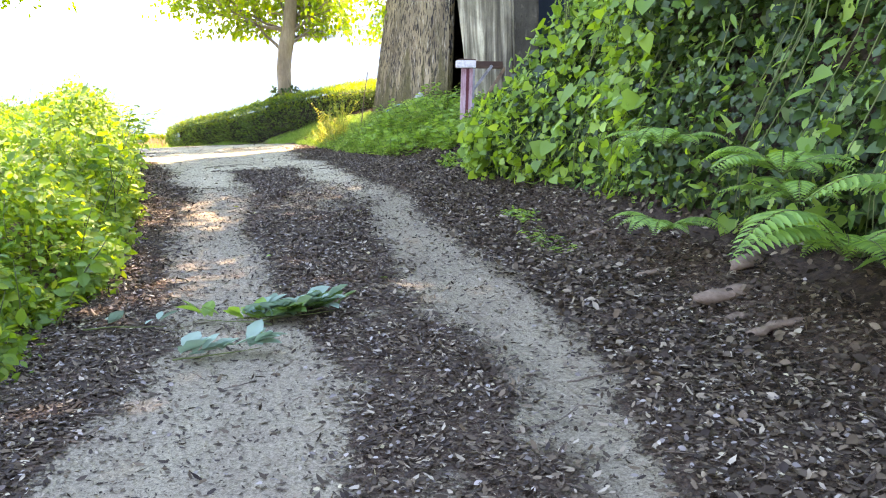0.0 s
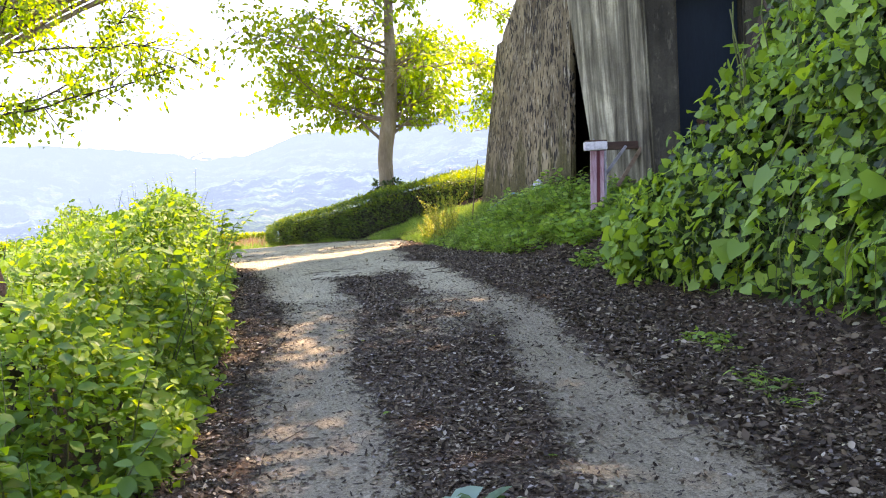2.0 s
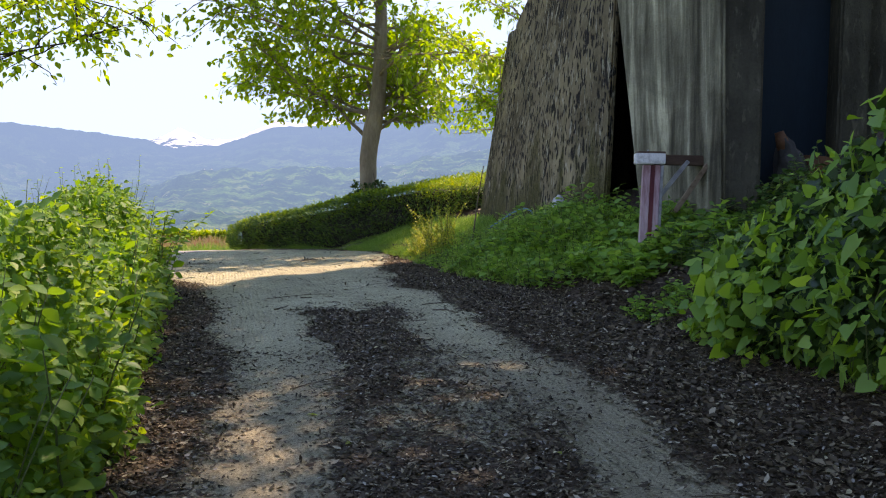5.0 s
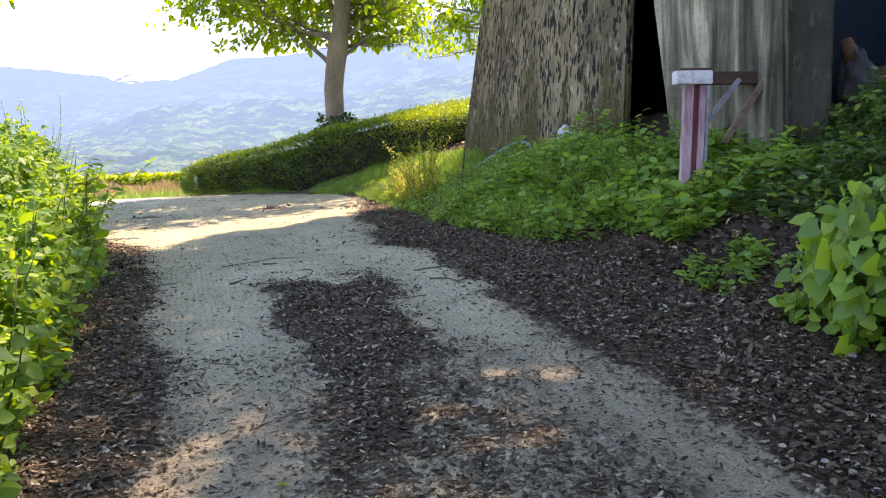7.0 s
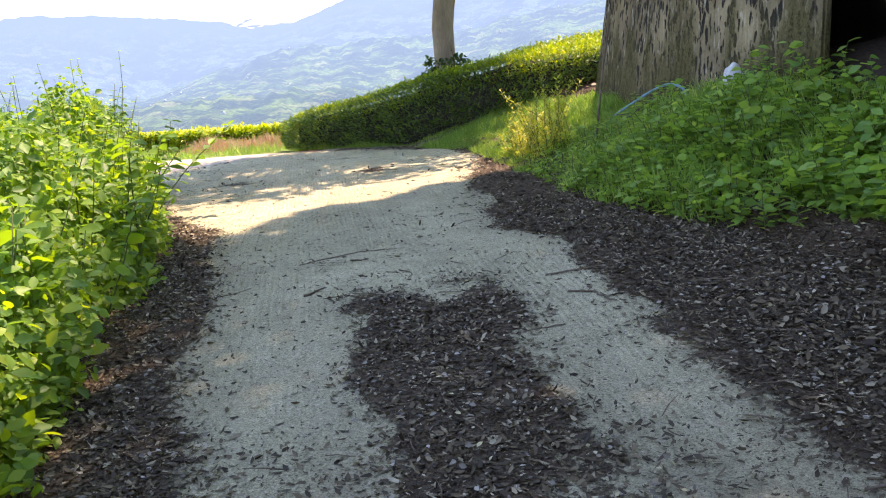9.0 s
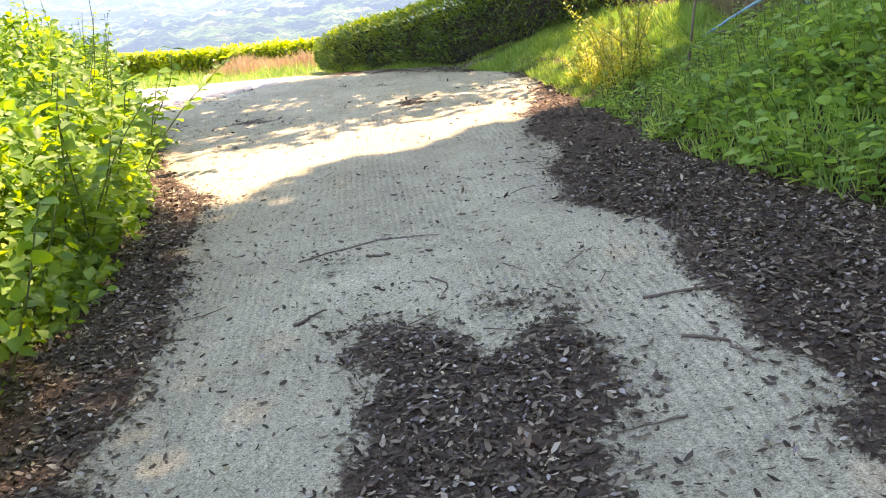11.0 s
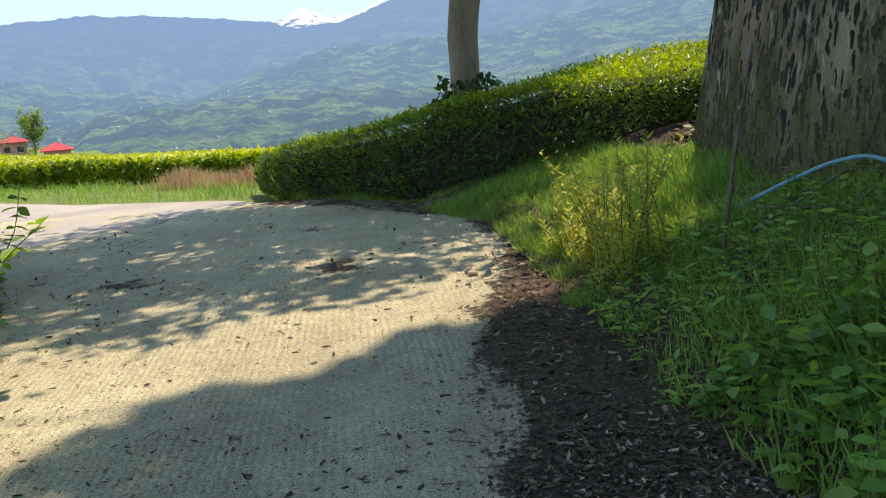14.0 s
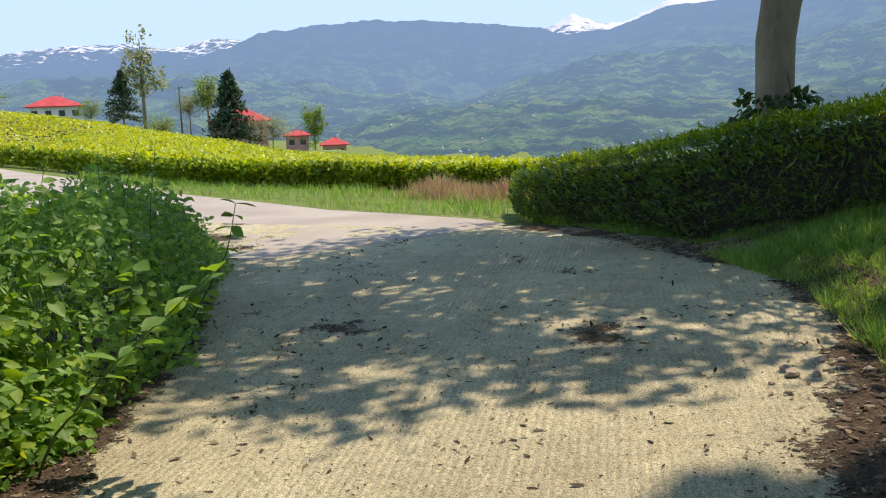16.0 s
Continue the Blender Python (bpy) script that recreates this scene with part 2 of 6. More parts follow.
def road_material():
    m, nt, b = material("brushed_concrete_with_litter", 0.9, 0, 0.2)
    v = coords(nt)
    coarse = noise_tex(nt, v, 0.9, 5, 0.6, 0.4)
    mid = noise_tex(nt, v, 6, 6, 0.65)
    grit = noise_tex(nt, v, 48, 6, 0.85)
    conc = ramp(nt, coarse, [(0.25, (0.34, 0.302, 0.19)), (0.55, (0.45, 0.41, 0.262)), (0.8, (0.54, 0.495, 0.33))])
    conc = mix(nt, 0.55, conc, ramp(nt, mid, [(0.3, 0.62), (0.7, 1.12)]), "MULTIPLY")
    conc = mix(nt, 0.6, conc, ramp(nt, grit, [(0.34, 0.25), (0.46, 0.95), (0.66, 1.55)]), "MULTIPLY")
    fine = noise_tex(nt, v, 120, 3, 0.8)
    conc = mix(nt, 0.85, conc, ramp(nt, fine, [(0.36, 0.3), (0.5, 0.95), (0.64, 1.5)]), "MULTIPLY")
    wave = nt.nodes.new("ShaderNodeTexWave")
    wave.inputs["Scale"].default_value, wave.inputs["Distortion"].default_value = 7.0, 3.0
    wave.inputs["Detail"].default_value, wave.inputs["Detail Scale"].default_value = 3, 2.5
    rot = nt.nodes.new("ShaderNodeMapping")
    rot.inputs["Rotation"].default_value = (0, 0, radians(-18))
    nt.links.new(v, rot.inputs[0])
    nt.links.new(rot.outputs[0], wave.inputs[0])
    worn = ramp(nt, noise_tex(nt, v, 0.7, 4, 0.6), [(0.4, 0.04), (0.6, 0.4)])
    conc = mix(nt, worn, conc, ramp(nt, wave.outputs[1], [(0.0, 0.6), (0.5, 1.05)]), "MULTIPLY")
    soiled = nt.nodes.new("ShaderNodeAttribute")
    soiled.attribute_name = "soiled"
    film = maths(nt, "MULTIPLY", soiled.outputs["Fac"], ramp(nt, maths(nt, "ADD", maths(nt, "MULTIPLY", mid, .5), maths(nt, "MULTIPLY", coarse, .5)), [(0.35, 0.35), (0.62, 1.0)]))
    conc = mix(nt, film, conc, ramp(nt, grit, [(0.35, (0.055, 0.042, 0.028)), (0.5, (0.19, 0.153, 0.102)), (0.66, (0.36, 0.30, 0.205))]))
    hum = ramp(nt, noise_tex(nt, v, 38, 5, 0.75), [(0.3, (0.026, 0.018, 0.011)), (0.5, (0.085, 0.057, 0.036)), (0.68, (0.19, 0.132, 0.085)), (0.8, (0.34, 0.265, 0.18))])
    at = nt.nodes.new("ShaderNodeAttribute")
    at.attribute_name = "litter"
    breakup = maths(nt, "ADD", maths(nt, "MULTIPLY", mid, 0.9), maths(nt, "MULTIPLY", noise_tex(nt, v, 28, 4, 0.75), 0.9))
    f = maths(nt, "ADD", at.outputs["Fac"], maths(nt, "SUBTRACT", breakup, 0.9))
    f = ramp(nt, f, [(0.44, 0.0), (0.56, 1.0)])
    nt.links.new(mix(nt, f, conc, hum), b.inputs["Base Color"])
    h = maths(nt, "ADD", maths(nt, "ADD", maths(nt, "MULTIPLY", grit, 0.4), maths(nt, "MULTIPLY", fine, 0.25)), maths(nt, "MULTIPLY", maths(nt, "MULTIPLY", wave.outputs[1], worn), 0.6))
    h = maths(nt, "ADD", h, maths(nt, "MULTIPLY", f, maths(nt, "MULTIPLY", noise_tex(nt, v, 45, 4, 0.7), 2.2)))
    bump(nt, b, h, 1.0, 0.018)
    return m


M_ROAD = road_material()
M_ASPHALT = rough_mat("pale_worn_asphalt", [(0.3, (0.30, 0.265, 0.225)), (0.7, (0.40, 0.36, 0.30))], 0.7, 60, 0.006, 0.92)


def wall_material(name, lo, hi, streak, pits, moss):
    """Weathered concrete: vertical rain streaks, pitted render, moss at the foot."""
    m, nt, b = material(name, 0.93, 0, 0.2)
    v = coords(nt)
    vs = coords(nt, (1, 1, 0.08))
    a = noise_tex(nt, v, 1.1, 6, 0.65, 0.5)
    s = noise_tex(nt, vs, 4.2, 5, 0.6, 0.4)
    f = noise_tex(nt, v, 40, 4, 0.7)
    broad = noise_tex(nt, coords(nt, (1, 1, 0.7)), 0.8, 5, 0.6)
    c = mix(nt, 0.6, ramp(nt, a, [(0.3, lo), (0.7, hi)]), ramp(nt, broad, [(0.35, 0.45), (0.65, 1.5)]), "MULTIPLY")
    c = mix(nt, streak, c, ramp(nt, s, [(0.36, (0.22, 0.21, 0.19)), (0.48, (0.7, 0.69, 0.66)), (0.54, (1.0, 1.0, 0.97)), (0.62, (2.1, 2.1, 2.05))]), "MULTIPLY")
    c = mix(nt, 0.5, c, ramp(nt, f, [(0.3, 0.6), (0.7, 1.15)]), "MULTIPLY")
    wob = nt.nodes.new("ShaderNodeVectorMath")
    wob.operation = "MULTIPLY_ADD"
    shake = nt.nodes.new("ShaderNodeTexNoise")
    shake.inputs["Scale"].default_value, shake.inputs["Detail"].default_value = 9, 4
    nt.links.new(v, shake.inputs["Vector"])
    nt.links.new(shake.outputs["Color"], wob.inputs[0])
    wob.inputs[1].default_value = (0.09, 0.09, 0.09)
    nt.links.new(coords(nt, (1, 1, 0.36)), wob.inputs[2])
    cell = nt.nodes.new("ShaderNodeTexVoronoi")
    cell.inputs["Scale"].default_value = 16
    nt.links.new(wob.outputs[0], cell.inputs["Vector"])
    patchy = noise_tex(nt, coords(nt, (1, 1, 0.6)), 3.2, 4, 0.6)
    p = maths(nt, "ADD", cell.outputs["Distance"], maths(nt, "MULTIPLY", maths(nt, "SUBTRACT", patchy, 0.5), -0.9))
    pit = ramp(nt, p, [(0.36, 1.0), (0.45, 0.0)])
    pit = maths(nt, "MULTIPLY", pit, pits)
    c = mix(nt, pit, c, (0.022, 0.019, 0.016))
    g = noise_tex(nt, coords(nt, (1, 1, 0.3)), 2.2, 5, 0.6)
    zs = nt.nodes.new("ShaderNodeSeparateXYZ")
    nt.links.new(v, zs.inputs[0])
    low_damp = maths(nt, "MULTIPLY", maths(nt, "SUBTRACT", 1.4, zs.outputs[2]), 0.17)
    mo = maths(nt, "MULTIPLY", ramp(nt, maths(nt, "ADD", g, low_damp), [(0.46, 0.0), (0.62, 1.0)]), moss)
    fl = ramp(nt, noise_tex(nt, coords(nt, (1, 1, 0.3)), 13, 5, 0.65, 0.6), [(0.57, 0.0), (0.64, 1.0)])
    c = mix(nt, maths(nt, "MULTIPLY", fl, pits * 0.75), c, (0.46, 0.42, 0.31))
    c = mix(nt, mo, c, ramp(nt, f, [(0.35, (0.035, 0.032, 0.014)), (0.65, (0.13, 0.115, 0.035))]))
    nt.links.new(c, b.inputs["Base Color"])
    h = maths(nt, "SUBTRACT", maths(nt, "MULTIPLY", f, 0.5), maths(nt, "MULTIPLY", pit, 1.6))
    bump(nt, b, h, 0.9, 0.025)
    return m


# tea leaf colours that carry the light: shaded hedge sides, sunlit hedge top
L_TEASHADED = leaf_mat("shaded_tea_leaf", (0.042, 0.098, 0.023), (0.105, 0.195, 0.038), 0.32, 0.28, (0.2, 0.31, 0.055))
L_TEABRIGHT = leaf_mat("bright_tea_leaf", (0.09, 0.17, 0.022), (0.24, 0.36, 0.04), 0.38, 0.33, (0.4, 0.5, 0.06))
M_PITTED = wall_material("pitted_render", (0.105, 0.08, 0.045), (0.32, 0.258, 0.155), 0.15, 1.0, 0.85)
M_PANEL = wall_material("streaked_concrete", (0.15, 0.14, 0.098), (0.31, 0.29, 0.205), 0.95, 0.08, 0.12)
# darker copy of the concrete: shade of recess and side walls put into the colour
M_SHADEWALL = wall_material("shaded_concrete", (0.045, 0.042, 0.03), (0.09, 0.084, 0.06), 0.25, 0.15, 0.15)

# ---------------------------------------------------------------- mesh helpers


def smooth(ob):
    ob.data.polygons.foreach_set("use_smooth", [True] * len(ob.data.polygons))
    return ob


def part(name, bm, mat, parent=None, label=""):
    me = bpy.data.meshes.new(name)
    bm.to_mesh(me)
    bm.free()
    me.materials.append(mat)
    ob = new(name, me)
    ob.parent = parent
    if label:
        tagged(ob, label)
    return ob


def empty(name, m=None):
    ob = new(name)
    if m is not None:
        ob.matrix_world = m
    return ob


def raw(name, verts, tris, mat, parent=None, quads=None):
    """A mesh from arrays of corners and triangles or quads."""
    me = bpy.data.meshes.new(name)
    faces = quads if quads is not None else tris
    k = 4 if quads is not None else 3
    me.vertices.add(len(verts))
    me.vertices.foreach_set("co", np.asarray(verts, dtype=np.float32).ravel())
    me.loops.add(len(faces) * k)
    me.loops.foreach_set("vertex_index", np.asarray(faces, dtype=np.int32).ravel())
    me.polygons.add(len(faces))
    me.polygons.foreach_set("loop_start", np.arange(len(faces), dtype=np.int32) * k)
    me.update(calc_edges=True)
    me.validate()
    me.materials.append(mat)
    ob = new(name, me)
    ob.parent = parent
    return ob


rng = np.random.default_rng(7)


def unit(a):
    return a / np.maximum(np.linalg.norm(a, axis=-1, keepdims=True), 1e-9)


def template(kind):
    """Leaf outlines of unit length: corners (across, along, up) and triangles."""
    if kind == "oval":
        v = [(0, 0, 0), (-.2, .22, .05), (-.3, .5, .06), (-.17, .8, 0), (0, 1, -.1), (.17, .8, 0), (.3, .5, .06), (.2, .22, .05), (0, .5, -.02)]
    elif kind == "heart":
        v = [(0, .1, 0), (-.3, -.02, .03), (-.48, .25, .06), (-.28, .68, .0), (0, 1, -.12), (.28, .68, .0), (.48, .25, .06), (.3, -.02, .03), (0, .45, -.03)]
    elif kind == "lance":
        v = [(0, 0, 0), (-.1, .2, .03), (-.14, .45, .03), (-.08, .78, -.03), (0, 1, -.14), (.08, .78, -.03), (.14, .45, .03), (.1, .2, .03), (0, .5, -.02)]
    elif kind == "maple":
        v = [(0, 0, 0), (-.42, .1, .04), (-.24, .34, .05), (-.46, .66, -.04), (0, 1, -.1), (.46, .66, -.04), (.24, .34, .05), (.42, .1, .04), (0, .4, -.02)]
    elif kind == "quad":
        v = [(0, 0, 0), (-.3, .45, .07), (0, 1, -.08), (.3, .45, .07)]
        return np.array(v), np.array([(0, 2, 1), (0, 3, 2)])
    elif kind == "blade":
        v = [(-.03, 0, 0), (.03, 0, 0), (-.024, .5, .05), (.024, .5, .05), (0, 1, .24)]
        return np.array(v), np.array([(0, 1, 3), (0, 3, 2), (2, 3, 4)])
    elif kind == "chip":
        v = [(-.1, 0, 0), (.12, .05, .05), (.2, .6, .0), (-.05, 1, .08), (-.2, .5, -.02)]
        return np.array(v), np.array([(0, 1, 2), (0, 2, 4), (4, 2, 3)])
    t = [(8, i, (i + 1) % 8) for i in range(8)]
    return np.array(v), np.array([(a, c, d) for a, d, c in t])


def leaf_arrays(P, tip, nor, size, kind):
    """Leaves at P, each pointing along tip with its face towards nor."""
    tv, tf = template(kind)
    tip = unit(tip)
    side = unit(np.cross(tip, nor))
    up = np.cross(side, tip)
    n = len(P)
    V = P[:, None] + size[:, None, None] * (tv[None, :, :1] * side[:, None] + tv[None, :, 1:2] * tip[:, None] + tv[None, :, 2:] * up[:, None])
    F = tf[None] + (np.arange(n) * len(tv))[:, None, None]
    return V.reshape(-1, 3), F.reshape(-1, 3)


def leaves(name, P, tip, nor, size, kind, mat, parent=None):
    V, F = leaf_arrays(np.asarray(P), np.asarray(tip), np.asarray(nor), np.asarray(size), kind)
    return raw(name, V, F, mat, parent)


def joined(name, pieces, mat, parent=None):
    V, F, k = [], [], 0
    for v, f in pieces:
        V.append(v)
        F.append(f + k)
        k += len(v)
    return raw(name, np.concatenate(V), np.concatenate(F), mat, parent)


def tube_arrays(points, radii, sides=7, wobble=0.0):
    """A tapered tube along a line of points, closed at both ends."""
    pts = np.asarray(points, float)
    d = unit(np.gradient(pts, axis=0))
    ref = np.array([0.0, 0, 1]) if abs(d[0][2]) < 0.9 else np.array([1.0, 0, 0])
    V = []
    for p, t, r in zip(pts, d, radii):
        u = np.cross(t, ref)
        u /= np.linalg.norm(u)
        w = np.cross(t, u)
        a = np.arange(sides) * 2 * np.pi / sides
        rr = r * (1 + wobble * rng.uniform(-1, 1, sides))
        V.append(p + rr[:, None] * (np.cos(a)[:, None] * u + np.sin(a)[:, None] * w))
    n = len(pts)
    V = np.concatenate(V + [pts[:1], pts[-1:]])
    F = []
    for i in range(n - 1):
        for j in range(sides):
            a, b2 = i * sides + j, i * sides + (j + 1) % sides
            F += [(a, b2, b2 + sides), (a, b2 + sides, a + sides)]
    for j in range(sides):
        F += [(n * sides, (j + 1) % sides, j), (n * sides + 1, (n - 1) * sides + j, (n - 1) * sides + (j + 1) % sides)]
    return V, np.array(F)


def tube(name, points, radii, mat, parent=None, sides=7, wobble=0.0):
    return smooth(raw(name, *tube_arrays(points, radii, sides, wobble), mat, parent))


def box(name, size, mat, parent, at=(0, 0, 0), turn=(0, 0, 0), bevel=0.006, label=""):
    """A board or block with worn edges, standing on its base point."""
    bm = bmesh.new()
    bmesh.ops.create_cube(bm, size=1)
    bmesh.ops.scale(bm, vec=size, verts=bm.verts)
    bmesh.ops.bevel(bm, geom=bm.edges[:], offset=bevel, segments=2, affect="EDGES")
    ob = part(name, bm, mat, parent, label)
    ob.matrix_basis = pose(*at, *turn)
    return ob


def fbm(x, y, seed=0.0, octaves=4):
    """Smooth noise from -1 to 1 on arrays, out of turned sines."""
    out, amp, fr = np.zeros_like(np.asarray(x, float)), 1.0, 1.0
    total = 0.0
    for i in range(octaves):
        a = 1.7 * i + seed
        u = (x * math.cos(a) + y * math.sin(a)) * fr
        w = (-x * math.sin(a) + y * math.cos(a)) * fr
        out = out + amp * np.sin(u + 1.3 * np.sin(w * 0.7 + a) + seed * 3.1) * np.cos(w * 0.9 + 1.1 * np.sin(u * 0.6 + 2 * a))
        total += amp
        amp *= 0.55
        fr *= 2.03
    return out / total


def vnoise(x, y, octaves=5, ridged=False):
    """Lattice noise from about -1 to 1 on arrays."""
    x, y = np.asarray(x, float), np.asarray(y, float)
    out, amp, total = np.zeros(np.broadcast(x, y).shape), 1.0, 0.0
    for o in range(octaves):
        px, py = x * 2.0 ** o + 17.3 * o, y * 2.0 ** o + 9.1 * o
        i, j = np.floor(px), np.floor(py)
        u, v = px - i, py - j
        u, v = u * u * (3 - 2 * u), v * v * (3 - 2 * v)
        h = lambda a, c: np.modf(np.abs(np.sin(a * 127.1 + c * 311.7) * 43758.5453))[0] * 2 - 1
        n = (h(i, j) * (1 - u) + h(i + 1, j) * u) * (1 - v) + (h(i, j + 1) * (1 - u) + h(i + 1, j + 1) * u) * v
        out = out + amp * ((1 - 2 * np.abs(n)) if ridged else n)
        total += amp
        amp *= 0.5
    return out / total


# ---------------------------------------------------------------- the plan: heights of the ground, edges of the road
def line(table):
    a = np.array(table, float)
    return lambda y: np.interp(y, a[:, 0], a[:, 1])


road_z = line([(-40, -2), (-6, -.45), (0, -.17), (3.65, 0), (5.5, .09), (7.7, .23), (11, .41), (13.7, .49), (18, .56), (22, .55), (25.5, .43), (30, .3), (37, -.2), (45, -1.0), (60, -2.2)])
road_mid = line([(-6, .3), (0, -.1), (4.5, -.45), (8, -1.3), (12, -2.4), (16.5, -3.9), (20, -5), (25, -8), (32, -16)])
edge_l = line([(-6, -1.9), (0, -2.1), (5, -2.4), (7.2, -2.8), (10, -3.45), (13.3, -4.7), (15, -5.25), (16.5, -5.95), (19.1, -7.25), (23, -10.3), (25, -12.5)])
edge_r = line([(-6, 2.1), (0, 2.0), (4, 1.85), (5.7, 1.55), (7.1, 1.1), (9.5, .7), (11, .42), (12.5, .15), (14.8, -.6), (16, -1.4), (17.2, -2), (19, -2.5), (20.8, -3.05), (22, -3.55), (23.2, -4.4), (24.3, -5.5), (25.4, -7.1), (26.5, -8.0), (28, -8.8), (40, -12)])
conc_l = line([(-6, -1.35), (4.4, -1.55), (4.95, -1.62), (5.75, -1.82), (6.4, -2.0), (7.4, -2.25), (8.3, -2.5), (9.1, -2.75), (10.6, -3.05), (13, -3.9), (14, -4.27), (16.2, -5.23), (17.1, -5.87), (19.2, -7.1), (23, -10.1)])
conc_r = line([(-6, 1.05), (3.3, .9), (4.5, .8), (5.4, .68), (6.2, .5), (6.9, .33), (8, .07), (10.03, -.3), (10.7, -.6), (11.2, -.78), (12.74, -1.28), (14.6, -1.75), (15.3, -1.95), (15.7, -2.5), (16.3, -2.7), (18.2, -3.05), (20, -3.2), (21.2, -3.35), (22.4, -4.1), (23.4, -5.2), (25, -7.2)])
heap_l = line([(-6, -.4), (3.25, -.5), (4.9, -.71), (5.8, -1.0), (6.6, -1.22), (7.8, -1.68), (9.3, -2.05), (10.6, -2.45), (11.7, -2.62), (13.4, -3.2), (14.3, -3.45)])
heap_r = line([(-6, .55), (3.2, .46), (4.45, .32), (4.95, .2), (5.5, -.02), (6.5, -.18), (7.4, -.38), (8.6, -.63), (10.2, -.92), (10.9, -1.25), (11.6, -1.5), (12.6, -1.9), (14.3, -2.15)])


def sstep(a, b, x):
    t = np.clip((x - a) / (b - a), 0, 1)
    return t * t * (3 - 2 * t)


bank_foot = line([(-6, .5), (5, .55), (6.5, .55), (8, .42), (9.5, .28), (11, .08), (12, 0)])   # litter slope below the steep bank


def ground_z(x, y):
    x, y = np.asarray(x, float), np.asarray(y, float)
    mid = np.where(y < 25, road_mid(y), -8.0)
    z = road_z(y) + 0.045 * np.clip(x - mid, -4, 4)
    d = np.maximum(x - edge_r(np.minimum(y, 23.6)), 0)
    steep = 1 - sstep(10.6, 12.2, y)
    gentle = 0.52 * (1 - sstep(16.5, 20, y)) + 0.36 * sstep(16.5, 20, y)
    rise = np.minimum(d, 2.2) * gentle + np.clip(d - 2.2, 0, 9) * 0.18
    d2 = np.maximum(d - bank_foot(y), 0)
    bank = .55 * np.minimum(d, bank_foot(y)) + 3.6 * sstep(0.1, 1.7, d2) + np.clip(d2 - 1.5, 0, 8) * 0.3
    z = z + rise * (1 - steep) + bank * steep
    e = np.maximum(edge_l(y) - x, 0) * (1 - sstep(22, 25, y))
    z = z - 0.12 * np.clip(e - 0.3, 0, 3) - 0.5 * np.clip(e - 3.3, 0, 30)
    r = np.hypot(x + 3, y - 15)
    z = z + 2.0 * np.exp(-(((x + 44) / 13) ** 2 + ((y - 43) / 10) ** 2))
    az = np.degrees(np.arctan2(-(x + 3), y - 15))
    shelf = sstep(30, 34, az) * (1 - sstep(70, 80, az))
    z = z - sstep(48, 260, r) * 55 * (1 - shelf) - shelf * (7 * sstep(60, 180, r) + 50 * sstep(230, 300, r))
    return z + 0.012 * fbm(x * 2.1, y * 2.1, 1) * sstep(0, 0.4, d + e)


def litter_at(x, y):
    """How much of the concrete is under fallen leaves, 0 to 1."""
    w = 0.2 * fbm(x * 1.6, y * 1.1, 2, 4) + 0.13 * vnoise(x * 3.3, y * 2.6, 5)
    left = sstep(-0.3, 0.32, conc_l(y) + w - x)
    right = sstep(-0.25, 0.3, x - conc_r(y) - w)
    heap = sstep(-0.22, 0.32, x - heap_l(y) + w) * sstep(-0.22, 0.32, heap_r(y) - x + w) * (1 - sstep(13.4, 14.9, y + 2 * w))
    heap = heap * (0.45 + 0.55 * sstep(-.35, .15, fbm(x * 1.3, y * 0.9, 5)))
    heap = heap * (1 - sstep(11.6, 12.6, y) * (1 - sstep(-.42, .02, vnoise(x * 2.6 + 4, y * 2.1, 4) - .12 * sstep(13, 14.5, y))))
    out = np.maximum(np.maximum(left * (1 - 0.75 * sstep(19, 23, y)), right * (1 - 0.5 * sstep(20, 23, y))), heap)
    strewn = .4 * sstep(.05, .5, vnoise(x * 1.1 + 2, y * 1.3, 4)) * sstep(16.5, 18, y)
    spots = strewn + .45 * np.exp(-(((x + 3.7) / .16) ** 2 + ((y - 15.0) / .22) ** 2)) + .18 * np.exp(-(((x + 6.3) / .7) ** 2 + ((y - 20.3) / .5) ** 2)) + .16 * np.exp(-(((x + 4.4) / .6) ** 2 + ((y - 20.1) / .5) ** 2))
    return np.clip(out + spots * (.7 + fbm(x * 4, y * 4, 8)), 0, 1)


# ---------------------------------------------------------------- ground, road, far country
def graded(lo, hi, step, far, grow):
    a = list(np.arange(lo, hi + step / 2, step))
    s = step
    while a[-1] < far:
        s *= grow
        a.append(a[-1] + s)
    s = step
    while a[0] > -far:
        s *= grow
        a.insert(0, a[0] - s)
    return np.array(a)


def grid(name, xs, ys, zfun, mat):
    X, Y = np.meshgrid(xs, ys)
    V = np.stack([X, Y, zfun(X, Y)], -1).reshape(-1, 3)
    i = np.arange(len(xs) * len(ys)).reshape(len(ys), len(xs))
    Q = np.stack([i[:-1, :-1], i[:-1, 1:], i[1:, 1:], i[1:, :-1]], -1).reshape(-1, 4)
    return smooth(raw(name, V, None, mat, quads=Q))


def sunk(x, y):
    inside = (x > edge_l(y) - 0.25) & (x < edge_r(y) + 0.25) & (y > -8) & (y < 26)
    return ground_z(x, y) - 0.06 * inside


